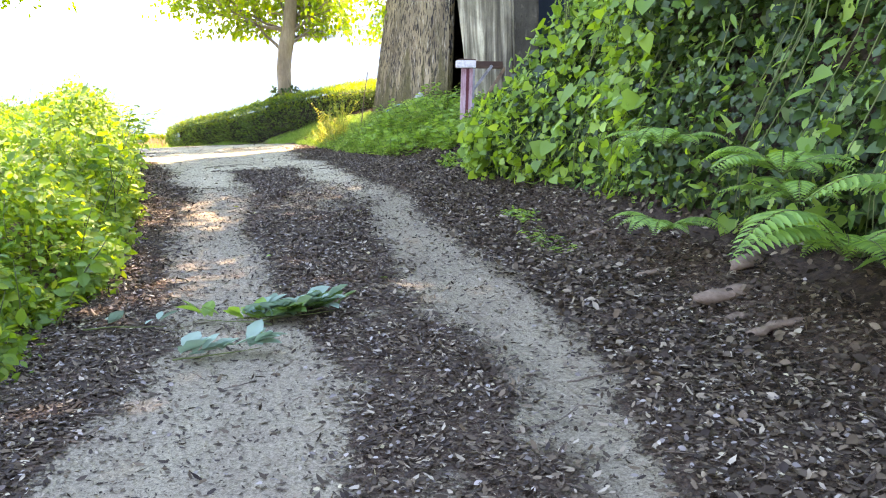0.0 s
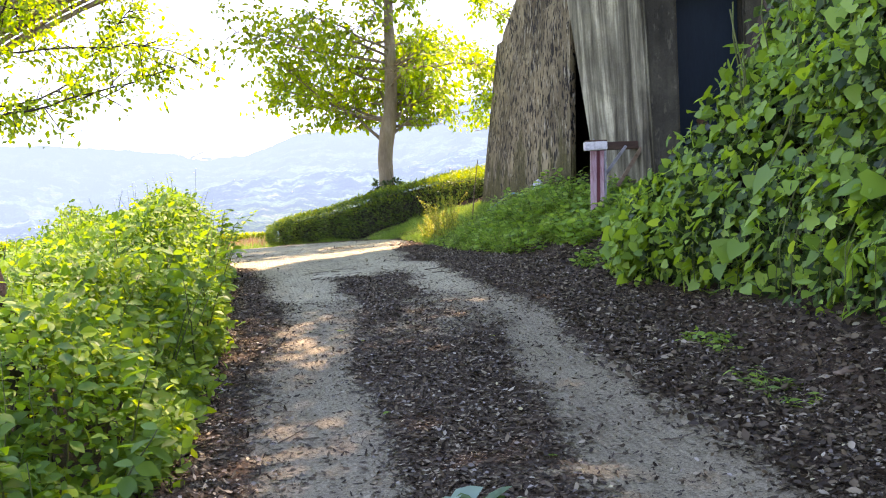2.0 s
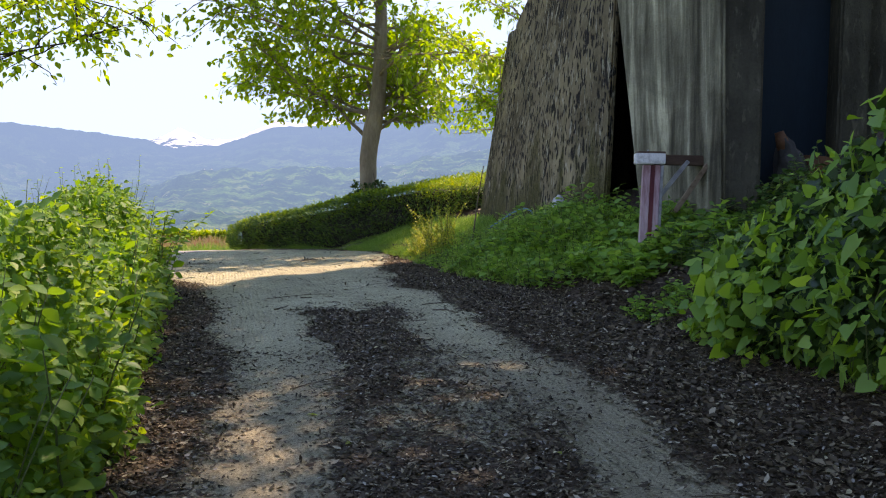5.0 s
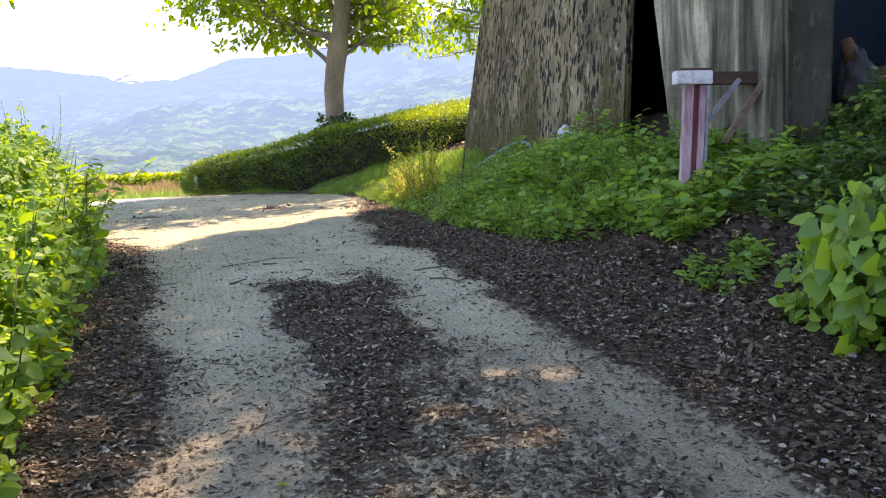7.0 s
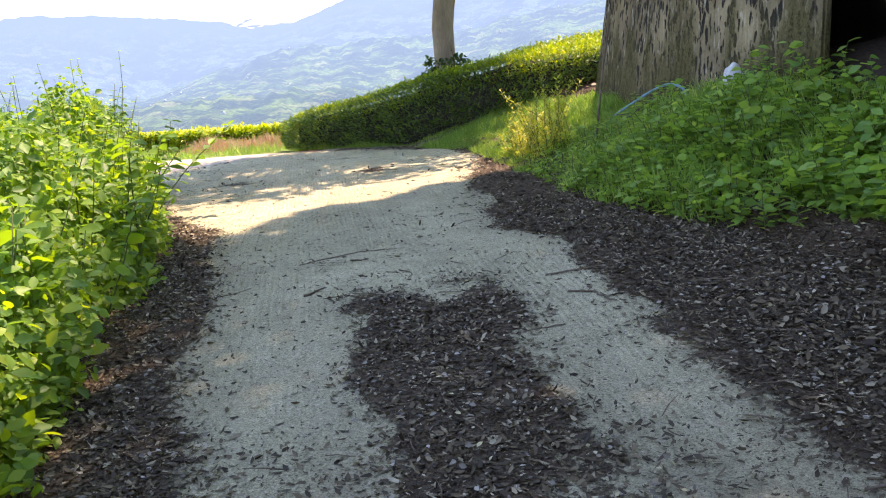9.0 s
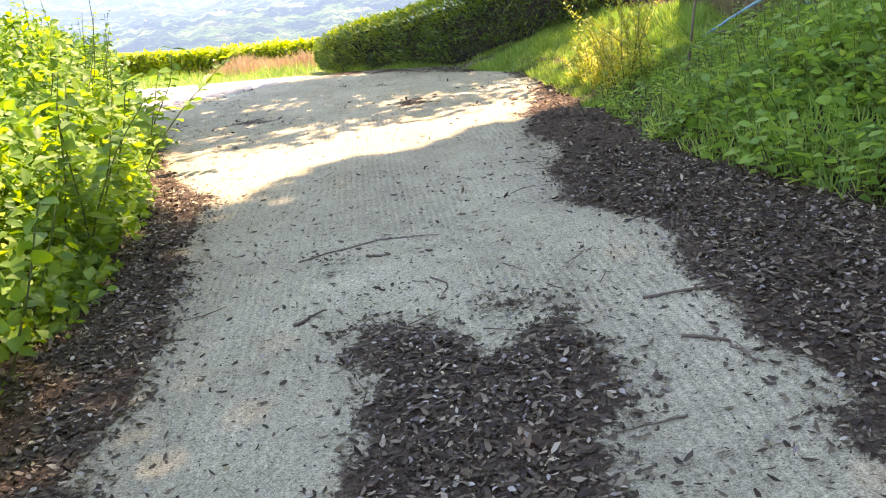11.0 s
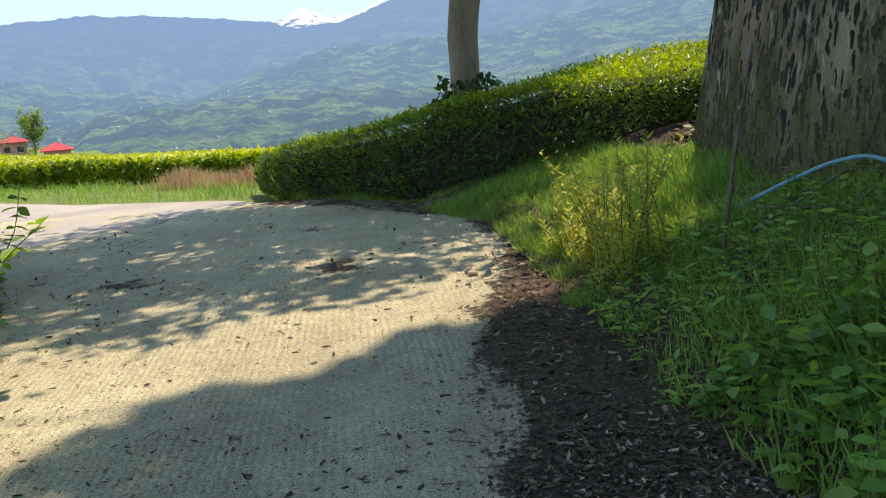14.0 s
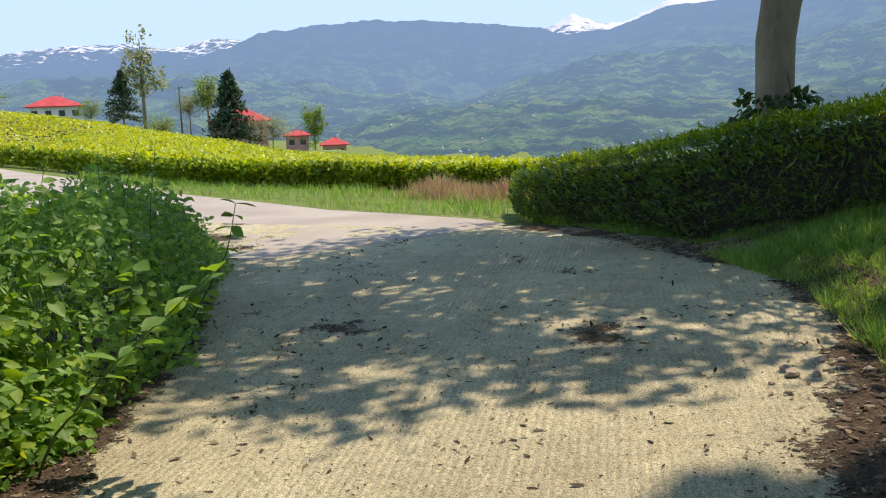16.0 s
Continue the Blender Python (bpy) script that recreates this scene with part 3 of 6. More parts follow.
m, nt, b = material("soil_and_turf", 0.95, 0, 0.2)
v = coords(nt)
at = nt.nodes.new("ShaderNodeAttribute")
at.attribute_name = "turf"
soil = ramp(nt, noise_tex(nt, v, 25, 6, 0.7), [(0.3, (0.02, 0.014, 0.01)), (0.6, (0.075, 0.052, 0.035)), (0.8, (0.16, 0.12, 0.08))])
turf = ramp(nt, noise_tex(nt, v, 3, 6, 0.7), [(0.3, (0.07, 0.11, 0.02)), (0.6, (0.16, 0.2, 0.05)), (0.8, (0.24, 0.23, 0.09))])
nt.links.new(mix(nt, at.outputs["Fac"], soil, turf), b.inputs["Base Color"])
bump(nt, b, noise_tex(nt, v, 30, 5, 0.7), 0.8, 0.03)
M_GROUND = m

xs = graded(-14, 5, 0.22, 4400, 1.16)
ys = graded(-3, 33, 0.22, 4400, 1.16)
ground = grid("ground", xs, ys, sunk, M_GROUND)
tagged(ground, "dark soil and turf of a tea-growing hillside", "ground", kind="structure")
gx, gy = np.meshgrid(xs, ys)
turf_w = np.maximum(sstep(23, 25.5, gy), sstep(22, 60, np.hypot(gx + 3, gy - 12)))
turf_w = np.maximum(turf_w, np.maximum(sstep(1.2, 2.6, edge_l(gy) - gx), sstep(2.5, 5, gx - edge_r(gy))))
ground.data.attributes.new("turf", "FLOAT", "POINT").data.foreach_set("value", turf_w.ravel().astype(np.float32))


def road_mesh(name, y0, y1, step, mat):
    ys = np.arange(y0, y1 + step / 2, step)
    n = 110
    u = np.linspace(0, 1, n)
    L, R = edge_l(ys) - 0.35, edge_r(ys) + 0.35
    X = L[:, None] + (R - L)[:, None] * u[None]
    Y = np.repeat(ys[:, None], n, 1)
    lit = litter_at(X, Y)
    Z = ground_z(X, Y) + 0.012 + 0.022 * lit * (1 + 0.6 * fbm(X * 5, Y * 5, 3)) - 0.02 * np.exp(-((X - heap_r(Y) - 0.25) / 0.25) ** 2) * (Y < 13)
    i = np.arange(X.size).reshape(X.shape)
    Q = np.stack([i[:-1, :-1], i[:-1, 1:], i[1:, 1:], i[1:, :-1]], -1).reshape(-1, 4)
    ob = smooth(raw(name, np.stack([X, Y, Z], -1).reshape(-1, 3), None, mat, quads=Q))
    ob.data.attributes.new("litter", "FLOAT", "POINT").data.foreach_set("value", lit.ravel().astype(np.float32))
    near = np.maximum(sstep(.75, 0, np.minimum(np.abs(X - heap_l(Y)), np.abs(X - heap_r(Y)))) * (Y < 14), sstep(.5, 0, np.minimum(np.abs(X - conc_l(Y)), np.abs(X - conc_r(Y)))))
    dirt = (1 - sstep(8.5, 13.5, Y)) * (.68 + .12 * sstep(-.4, .6, X) + .35 * near) + .3 * near * (Y < 21)
    ob.data.attributes.new("soiled", "FLOAT", "POINT").data.foreach_set("value", np.clip(dirt + .25 * vnoise(X * 1.2, Y * .5, 4) * (Y < 15), 0, .9).ravel().astype(np.float32))
    return ob


road = road_mesh("road", -7.5, 25.2, 0.08, M_ROAD)
tagged(road, "brushed concrete farm track with dark leaf litter along its middle and edges", "road", kind="structure")


def strip(name, left, right, n, m, lift, mat):
    """A sheet between two lines of the plan, laid on the ground."""
    t = np.linspace(0, 1, n)
    A, B = [np.stack([np.interp(t, np.linspace(0, 1, len(p)), [q[k] for q in p]) for k in (0, 1)], -1) for p in (left, right)]
    u = np.linspace(0, 1, m)[None, :, None]
    XY = A[:, None] * (1 - u) + B[:, None] * u
    Z = ground_z(XY[..., 0], XY[..., 1]) + lift
    i = np.arange(n * m).reshape(n, m)
    Q = np.stack([i[:-1, :-1], i[:-1, 1:], i[1:, 1:], i[1:, :-1]], -1).reshape(-1, 4)
    return smooth(raw(name, np.concatenate([XY, Z[..., None]], -1).reshape(-1, 3), None, mat, quads=Q))


lane = strip("lane", [(-40, 30), (-25, 27.0), (-14.6, 22.9), (-11.5, 22.2), (-9.2, 22.4), (-8.2, 24.2), (-7.6, 25.4)], [(-40, 36), (-25, 32.0), (-16.2, 28.6), (-13.8, 28.0), (-12.3, 27.55), (-10.3, 26.8), (-8.3, 26.0)], 60, 24, 0.017, M_ASPHALT)
tagged(lane, "sunlit pale worn asphalt lane crossing beyond the track", "road", kind="structure")


# far country: one relief sheet from the near valley to the snow ranges, round the view
def far_country():
    az = np.radians(np.arange(-40, 84, 0.14))
    r = np.concatenate([np.linspace(230, 900, 46), np.linspace(915, 2500, 74), np.linspace(2525, 3350, 44), np.linspace(3370, 4350, 34)])
    D = np.degrees(az)
    near_c = np.interp(D, [-40, 3, 11, 21, 29.5, 35, 50, 84], [1.0, 0.3, -1.0, -0.75, -1.15, -2.0, -1.4, -1.2])
    mid_c = np.interp(D, [-40, 3, 9, 14, 18.5, 23, 27.4, 30, 36.5, 45, 55, 84], [5.0, 3.4, 2.1, 2.0, 1.75, 0.6, -0.9, -0.3, 0.5, 1.2, 1.0, 1.0])
    main_c = np.interp(D, [-40, 1.5, 6, 10.7, 15, 18, 20.5, 23, 28, 33, 36, 40, 41, 43, 50, 60, 84], [9.5, 7.4, 5.75, 5.0, 4.5, 3.55, 3.15, 3.7, 4.1, 4.45, 4.2, 3.6, 3.2, 2.4, 1.7, 1.9, 2.2])
    snow_c = np.interp(D, [-40, 1.5, 5.8, 10.7, 12.7, 14.7, 17.5, 19, 20.6, 22.5, 25, 36, 41, 42.5, 45, 48, 50.5, 54.5, 60, 84], [8.0, 7.2, 6.2, 5.3, 4.8, 5.05, 3.7, 3.75, 4.35, 3.5, 2.5, 2.5, 3.4, 3.4, 2.95, 3.1, 3.05, 2.6, 2.9, 2.6])
    el = np.zeros((len(r), len(az)))
    knots = np.array([230, 480, 900, 1250, 1450, 2050, 2350, 2950, 3300, 4000, 4350])
    rows = [np.full_like(D, -10.0), np.full_like(D, -6.6), near_c - 2.4, near_c, near_c - .55, mid_c, mid_c - .6, main_c, main_c - 1.2, snow_c, snow_c - 1.5]
    tab = np.array(rows)
    for j in range(len(az)):
        el[:, j] = np.interp(r, knots, tab[:, j])
    A, Rr = np.meshgrid(az, r)
    u, w = A * 60, np.log(Rr) * 14
    spur = vnoise(u * 0.32 + 0.1 * w, w * 0.16, 7, True)
    small = vnoise(u * 2.2, w * 1.1, 5)
    near_w = 1 - sstep(2200, 3000, Rr)
    amp = 0.26 * near_w + 0.16
    el = el + amp * spur + (0.12 * near_w + 0.09) * small - 0.1
    X, Y = -Rr * np.sin(A) - 2, Rr * np.cos(A) + 12
    Z = Rr * np.tan(np.radians(el)) + 2.0
    i = np.arange(X.size).reshape(X.shape)
    Q = np.stack([i[:-1, :-1], i[:-1, 1:], i[1:, 1:], i[1:, :-1]], -1).reshape(-1, 4)
    m, nt, b = material("far_country", 1.0, 0, 0.0)
    g = nt.nodes.new("ShaderNodeNewGeometry")
    ln = nt.nodes.new("ShaderNodeVectorMath")
    ln.operation = "LENGTH"
    nt.links.new(g.outputs["Position"], ln.inputs[0])
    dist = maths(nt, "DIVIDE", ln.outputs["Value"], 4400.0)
    v = coords(nt)
    fields = nt.nodes.new("ShaderNodeTexVoronoi")
    fields.inputs["Scale"].default_value = 0.034
    warp = nt.nodes.new("ShaderNodeVectorMath")
    warp.operation = "MULTIPLY_ADD"
    nz = nt.nodes.new("ShaderNodeTexNoise")
    nz.inputs["Scale"].default_value = 0.03
    nt.links.new(v, nz.inputs["Vector"])
    nt.links.new(nz.outputs["Color"], warp.inputs[0])
    warp.inputs[1].default_value = (55, 55, 55)
    nt.links.new(v, warp.inputs[2])
    nt.links.new(warp.outputs[0], fields.inputs["Vector"])
    sep = nt.nodes.new("ShaderNodeSeparateColor")
    nt.links.new(fields.outputs["Color"], sep.inputs[0])
    green = ramp(nt, sep.outputs[0], [(0.0, (0.035, 0.075, 0.03)), (0.3, (0.06, 0.12, 0.03)), (0.6, (0.14, 0.24, 0.04)), (0.85, (0.17, 0.26, 0.045)), (1.0, (0.22, 0.25, 0.09))])
    wood = ramp(nt, noise_tex(nt, v, 0.012, 8, 0.72), [(0.47, 0.0), (0.56, 1.0)])
    trees = ramp(nt, noise_tex(nt, v, 0.2, 5, 0.85), [(0.4, 0.2), (0.6, 1.35)])
    land = mix(nt, wood, green, (0.03, 0.06, 0.028))
    land = mix(nt, 0.75, land, trees, "MULTIPLY")
    zsep = nt.nodes.new("ShaderNodeSeparateXYZ")
    nt.links.new(g.outputs["Position"], zsep.inputs[0])
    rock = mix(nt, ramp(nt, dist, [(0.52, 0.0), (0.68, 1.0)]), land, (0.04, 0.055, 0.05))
    snowline = maths(nt, "ADD", maths(nt, "DIVIDE", zsep.outputs[2], 600.0), noise_tex(nt, v, 0.014, 9, 0.7, 0.8))
    snow = ramp(nt, snowline, [(0.80, 0.0), (0.86, 1.0)])
    snow = maths(nt, "MULTIPLY", snow, ramp(nt, dist, [(0.77, 0.0), (0.82, 1.0)]))
    rock = mix(nt, snow, rock, (0.66, 0.68, 0.72))
    nt.links.new(rock, b.inputs["Base Color"])
    bump(nt, b, noise_tex(nt, v, 0.12, 7, 0.8), 1.0, 7.0)
    # haze painted over the hills as a blue glow that grows with distance
    haze_glow = nt.nodes.new("ShaderNodeEmission")
    haze_glow.inputs[0].default_value = (0.30, 0.50, 0.86, 1)
    haze_glow.inputs[1].default_value = HAZE_GLOW
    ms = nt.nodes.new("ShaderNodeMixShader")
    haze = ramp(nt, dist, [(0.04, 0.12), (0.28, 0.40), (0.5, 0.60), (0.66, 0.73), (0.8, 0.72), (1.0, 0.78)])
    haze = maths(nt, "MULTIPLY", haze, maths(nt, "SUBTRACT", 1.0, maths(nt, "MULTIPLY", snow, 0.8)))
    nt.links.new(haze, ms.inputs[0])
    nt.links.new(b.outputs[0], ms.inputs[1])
    nt.links.new(haze_glow.outputs[0], ms.inputs[2])
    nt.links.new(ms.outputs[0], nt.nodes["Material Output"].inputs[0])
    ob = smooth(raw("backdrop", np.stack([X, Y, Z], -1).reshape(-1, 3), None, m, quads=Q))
    return tagged(ob, "hazy blue-green valley hills below snow-capped mountains", "mountains", kind="structure"), (az, r, Z)


HAZE_GLOW = 0.36
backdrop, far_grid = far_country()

# ---------------------------------------------------------------- the concrete abutment


def prism(name, low, high, mat, parent, cuts=1, label=""):
    """A wall block from its four corners at the foot and at the top."""
    bm = bmesh.new()
    a = [bm.verts.new(p) for p in low]
    c = [bm.verts.new(p) for p in high]
    bm.faces.new(a[::-1])
    bm.faces.new(c)
    for i in range(4):
        bm.faces.new((a[i], a[(i + 1) % 4], c[(i + 1) % 4], c[i]))
    bmesh.ops.recalc_face_normals(bm, faces=bm.faces)
    bmesh.ops.bevel(bm, geom=bm.edges[:], offset=0.03, segments=2, affect="EDGES")
    return part(name, bm, mat, parent, label)


abut = tagged(empty("abutment", pose(0, 16, 0.8)), "weathered concrete bridge abutment with battered wing wall and dark doorway", "abutment")
inv = Matrix.Translation((0, -16, -0.8))


def loc(pts):
    return [inv @ Vector(p) for p in pts]


# wing wall: battered pitted face along the road, top falling away from the middle
wing = prism("wing_wall", loc([(.04, 16.25, .3), (.13, 16.33, .3), (-1.48, 22.2, .3), (-1.86, 21.85, .3)]), loc([(.18, 16.3, 4.75), (.26, 16.38, 4.75), (-.85, 21.7, 4.8), (-1.2, 21.35, 4.8)]), M_PITTED, abut, label="pitted mossy rendered wing wall")
crest = prism("coping", loc([(.22, 16.32, 4.7), (.52, 16.42, 4.7), (-.74, 21.2, 4.7), (-1.08, 20.9, 4.75)]), loc([(.27, 16.34, 6.9), (.55, 16.42, 6.9), (-.74, 21.2, 4.9), (-1.06, 20.9, 4.9)]), M_PITTED, abut)
# unseen wall and slab added behind the wing wall to keep light out of the recess
light_stop_wall = prism("light_stop_wall", loc([(-1.3, 21.7, .3), (1.5, 21.2, .3), (1.5, 21.5, .3), (-1.3, 22.0, .3)]), loc([(-.9, 21.4, 4.7), (1.5, 21.2, 4.9), (1.5, 21.5, 4.9), (-.9, 21.7, 4.7)]), M_SHADEWALL, abut)
roof = prism("light_stop_slab", loc([(.3, 16.4, 4.6), (6, 16.0, 4.6), (6, 21.5, 4.6), (-.9, 21.5, 4.6)]), loc([(.3, 16.4, 4.8), (6, 16.0, 4.8), (6, 21.5, 4.8), (-.9, 21.5, 4.8)]), M_SHADEWALL, abut)
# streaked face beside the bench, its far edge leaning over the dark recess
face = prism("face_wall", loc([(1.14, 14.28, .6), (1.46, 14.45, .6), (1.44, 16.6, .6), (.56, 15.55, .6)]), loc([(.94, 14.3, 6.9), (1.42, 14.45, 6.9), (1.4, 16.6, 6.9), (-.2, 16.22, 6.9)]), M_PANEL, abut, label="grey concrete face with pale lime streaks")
side = prism("side_wall", loc([(1.165, 14.26, .8), (1.49, 14.27, .8), (1.49, 14.42, .8), (1.2, 14.4, .8)]), loc([(.965, 14.28, 6.9), (1.47, 14.28, 6.9), (1.47, 14.42, 6.9), (1.0, 14.42, 6.9)]), M_SHADEWALL, abut)
lintel = prism("lintel", loc([(1.48, 14.5, 4.5), (5.5, 15.3, 4.5), (5.5, 16.8, 4.5), (1.48, 16.8, 4.5)]), loc([(1.48, 14.5, 6.9), (5.5, 15.3, 6.9), (5.5, 16.8, 6.9), (1.48, 16.8, 6.9)]), M_SHADEWALL, abut)
column = prism("column", loc([(2.5, 15.0, .8), (2.85, 15.05, .8), (2.85, 15.5, .8), (2.5, 15.5, .8)]), loc([(2.5, 15.0, 4.55), (2.85, 15.05, 4.55), (2.85, 15.5, 4.55), (2.5, 15.5, 4.55)]), M_SHADEWALL, abut)
back = prism("back_wall", loc([(2.85, 15.3, .8), (5.6, 15.4, .8), (5.6, 15.7, .8), (2.85, 15.6, .8)]), loc([(2.85, 15.3, 4.55), (5.6, 15.4, 4.55), (5.6, 15.7, 4.55), (2.85, 15.6, 4.55)]), M_SHADEWALL, abut)
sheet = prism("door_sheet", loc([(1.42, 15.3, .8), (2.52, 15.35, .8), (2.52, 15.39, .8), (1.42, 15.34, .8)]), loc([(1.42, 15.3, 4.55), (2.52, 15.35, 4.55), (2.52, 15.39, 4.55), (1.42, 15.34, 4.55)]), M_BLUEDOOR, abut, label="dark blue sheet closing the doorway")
core = prism("core", loc([(1.25, 16.5, .5), (6, 16.5, .5), (6, 21.5, .5), (1.05, 21.5, .5)]), loc([(1.25, 16.5, 7), (6, 16.5, 7), (6, 21.5, 6.5), (1.05, 21.0, 5.0)]), M_SHADEWALL, abut)

# ---------------------------------------------------------------- trees


def branch_points(p, d, length, n, droop, wander, r):
    pts = [np.array(p, float)]
    d = unit(np.array(d, float))
    for i in range(n):
        d = unit(d + r.normal(0, wander, 3) + np.array([0, 0, droop]))
        pts.append(pts[-1] + d * length / n)
    return np.array(pts)


def tree(name, trunk, radii, limbs, leaf_size, per_twig, kind, mat, bark, seed, label, category="tree", twig_len=0.7, twigs=7, leaf_spread=0.3, group="", low=-99, limb=.5, bare=(0, 0)):
    """Trunk line, limbs as (height fraction, direction, length), twigs along each limb, leaves round the twigs."""
    r = np.random.default_rng(seed)
    base = np.array(trunk[0], float)
    top = empty(name, Matrix.Translation(base))
    t = np.linspace(0, 1, len(trunk))
    pts = np.array(trunk, float) - base
    tt = np.linspace(0, 1, 14)
    line_pts = np.stack([np.interp(tt, t, pts[:, k]) for k in range(3)], -1)
    rad = np.interp(tt, t, radii)
    rad[0] *= 1.25
    pieces = [tube_arrays(line_pts, rad, 12, 0.05)]
    P, T = [], []
    for h, d, ln in limbs:
        p = np.array([np.interp(h, tt, line_pts[:, k]) for k in range(3)])
        rr = np.interp(h, tt, rad)
        n = max(5, int(ln / 0.35))
        lp = branch_points(p, d, ln, n, 0.01, 0.13, r)
        lp[:, 2] = np.maximum(lp[:, 2], np.minimum(p[2], low - base[2] + .3))
        pieces.append(tube_arrays(lp, np.linspace(rr * limb, 0.008, n + 1), 6, 0.04))
        for k in range(int(twigs * max(1, ln))):
            f = r.uniform(0.15, 1) ** 0.8
            q = np.array([np.interp(f, np.linspace(0, 1, n + 1), lp[:, c]) for c in range(3)])
            dd = unit(unit(lp[-1] - lp[0]) * 0.6 + r.normal(0, 0.75, 3))
            tp = branch_points(q, dd, twig_len * r.uniform(0.6, 1.3), 4, -0.06, 0.2, r)
            tp[:, 2] = np.maximum(tp[:, 2], low - base[2] - .05)
            pieces.append(tube_arrays(tp, np.linspace(0.011, 0.004, 5), 4))
            a = r.uniform(0.15, 1.05, per_twig)
            c = np.stack([np.interp(a, np.linspace(0, 1, 5), tp[:, c2]) for c2 in range(3)], -1)
            P.append(c + r.normal(0, leaf_spread * 0.35, c.shape))
            T.append(unit(tp[-1] - tp[0]) * 0.5 + r.normal(0, 0.6, c.shape) + np.array([0, 0, -0.25]))
    smooth(joined("trunk", pieces, bark, top))
    P, T = np.concatenate(P), np.concatenate(T)
    stem = np.stack([np.interp(P[:, 2], line_pts[:, 2], line_pts[:, c]) for c in range(2)], -1)
    k = (P[:, 2] + base[2] > low) & ((np.abs(P[:, 0] - stem[:, 0]) > bare[0]) | (P[:, 1] > stem[:, 1]) | (P[:, 2] + base[2] > bare[1]))
    P, T = P[k], T[k]
    N = r.normal(0, 0.45, P.shape) + np.array([0, 0, 1.0])
    leaves("crown", P, T, N, leaf_size * r.uniform(0.6, 1.25, len(P)), kind, mat, top)
    return tagged(top, label, category, group)


def around(n, lo, hi, up, length, seed, a0=0.0, a1=2 * math.pi):
    r = np.random.default_rng(seed)
    out = []
    for i in range(n):
        a = a0 + (a1 - a0) * (i + r.uniform(-.3, .3)) / n
        out.append((r.uniform(lo, hi), (math.cos(a), math.sin(a), r.uniform(*up)), r.uniform(*length)))
    return out


def leftward(limbs):
    """Shorten the limbs on the side of the wall, where the crown is thin."""
    return [(h, d, ln * (.42 if d[0] > .25 else 1)) for h, d, ln in limbs]


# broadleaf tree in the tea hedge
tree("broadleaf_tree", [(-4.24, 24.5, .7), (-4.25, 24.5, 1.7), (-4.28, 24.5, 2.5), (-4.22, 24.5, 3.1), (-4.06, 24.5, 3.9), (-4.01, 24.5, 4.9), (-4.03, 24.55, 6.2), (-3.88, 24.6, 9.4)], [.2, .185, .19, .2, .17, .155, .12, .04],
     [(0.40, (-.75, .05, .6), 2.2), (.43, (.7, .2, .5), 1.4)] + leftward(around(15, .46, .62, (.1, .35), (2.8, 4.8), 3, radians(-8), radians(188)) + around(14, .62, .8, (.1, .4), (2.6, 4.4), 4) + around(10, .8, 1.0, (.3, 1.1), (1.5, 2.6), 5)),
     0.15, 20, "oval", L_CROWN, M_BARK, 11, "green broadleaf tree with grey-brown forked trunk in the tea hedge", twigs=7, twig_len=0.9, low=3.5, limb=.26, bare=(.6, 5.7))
# lighter tree behind the abutment
yz = float(ground_z(-.3, 34)) - .2
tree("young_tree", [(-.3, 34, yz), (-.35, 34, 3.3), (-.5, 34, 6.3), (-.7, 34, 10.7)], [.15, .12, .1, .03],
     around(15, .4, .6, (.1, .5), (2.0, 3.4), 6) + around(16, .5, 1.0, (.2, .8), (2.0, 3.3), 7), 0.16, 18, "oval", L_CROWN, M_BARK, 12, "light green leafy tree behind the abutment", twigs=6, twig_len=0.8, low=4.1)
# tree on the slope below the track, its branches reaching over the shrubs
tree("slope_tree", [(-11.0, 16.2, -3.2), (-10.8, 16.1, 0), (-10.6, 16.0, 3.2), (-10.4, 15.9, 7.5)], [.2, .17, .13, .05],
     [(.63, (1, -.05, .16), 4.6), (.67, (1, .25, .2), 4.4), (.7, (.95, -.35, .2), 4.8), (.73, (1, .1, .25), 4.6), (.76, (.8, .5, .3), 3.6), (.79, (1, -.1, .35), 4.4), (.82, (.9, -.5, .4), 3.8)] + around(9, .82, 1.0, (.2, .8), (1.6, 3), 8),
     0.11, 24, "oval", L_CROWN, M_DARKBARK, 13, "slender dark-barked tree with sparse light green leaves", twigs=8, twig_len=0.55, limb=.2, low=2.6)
# thin dark tree at the track's edge
tree("thin_tree", [(-3.46, 6.9, -.3), (-3.56, 6.9, 0.70), (-3.70, 6.9, 1.11), (-3.79, 6.9, 1.52), (-3.86, 6.9, 1.93), (-3.88, 6.9, 2.13), (-4.13, 7.0, 3.6), (-4.48, 7.1, 5.4)], [.088, .084, .08, .075, .07, .064, .045, .015],
     [(.22, (-.9, -.1, .25), .5), (.55, (-.9, .2, .4), 1.2), (.8, (-.8, .4, .6), 1.2), (.9, (-.4, -.6, .8), 1.2)], 0.07, 4, "oval", L_TREE, M_DARKBARK, 14, "thin leaning dark-barked sapling among shrubs", twigs=5, twig_len=0.35)
# tall unseen trees on the bank, overhead, placed to keep the track in shade
# ground line and spots where the crowns are cut open for the sun
SHADE_END = line([(-8, 15.2), (-5.15, 16.3), (-4.62, 17.0), (-3.85, 17.5), (-3.6, 18.0), (-3.07, 18.6), (-2.5, 19.0), (3, 19.6)])
GAPS = [(-2.9, 9.5, .16), (-2.58, 9.22, .15), (-2.22, 9.3, .16), (-1.37, 11.2, .16), (-1.1, 11.2, .15), (-1.23, 10.35, .14), (-1.36, 9.8, .12), (-1.9, 11.33, .1), (-.2, 15.1, .26), (-.12, 14.2, .2), (.02, 12.75, .16), (.15, 13.3, .14)]


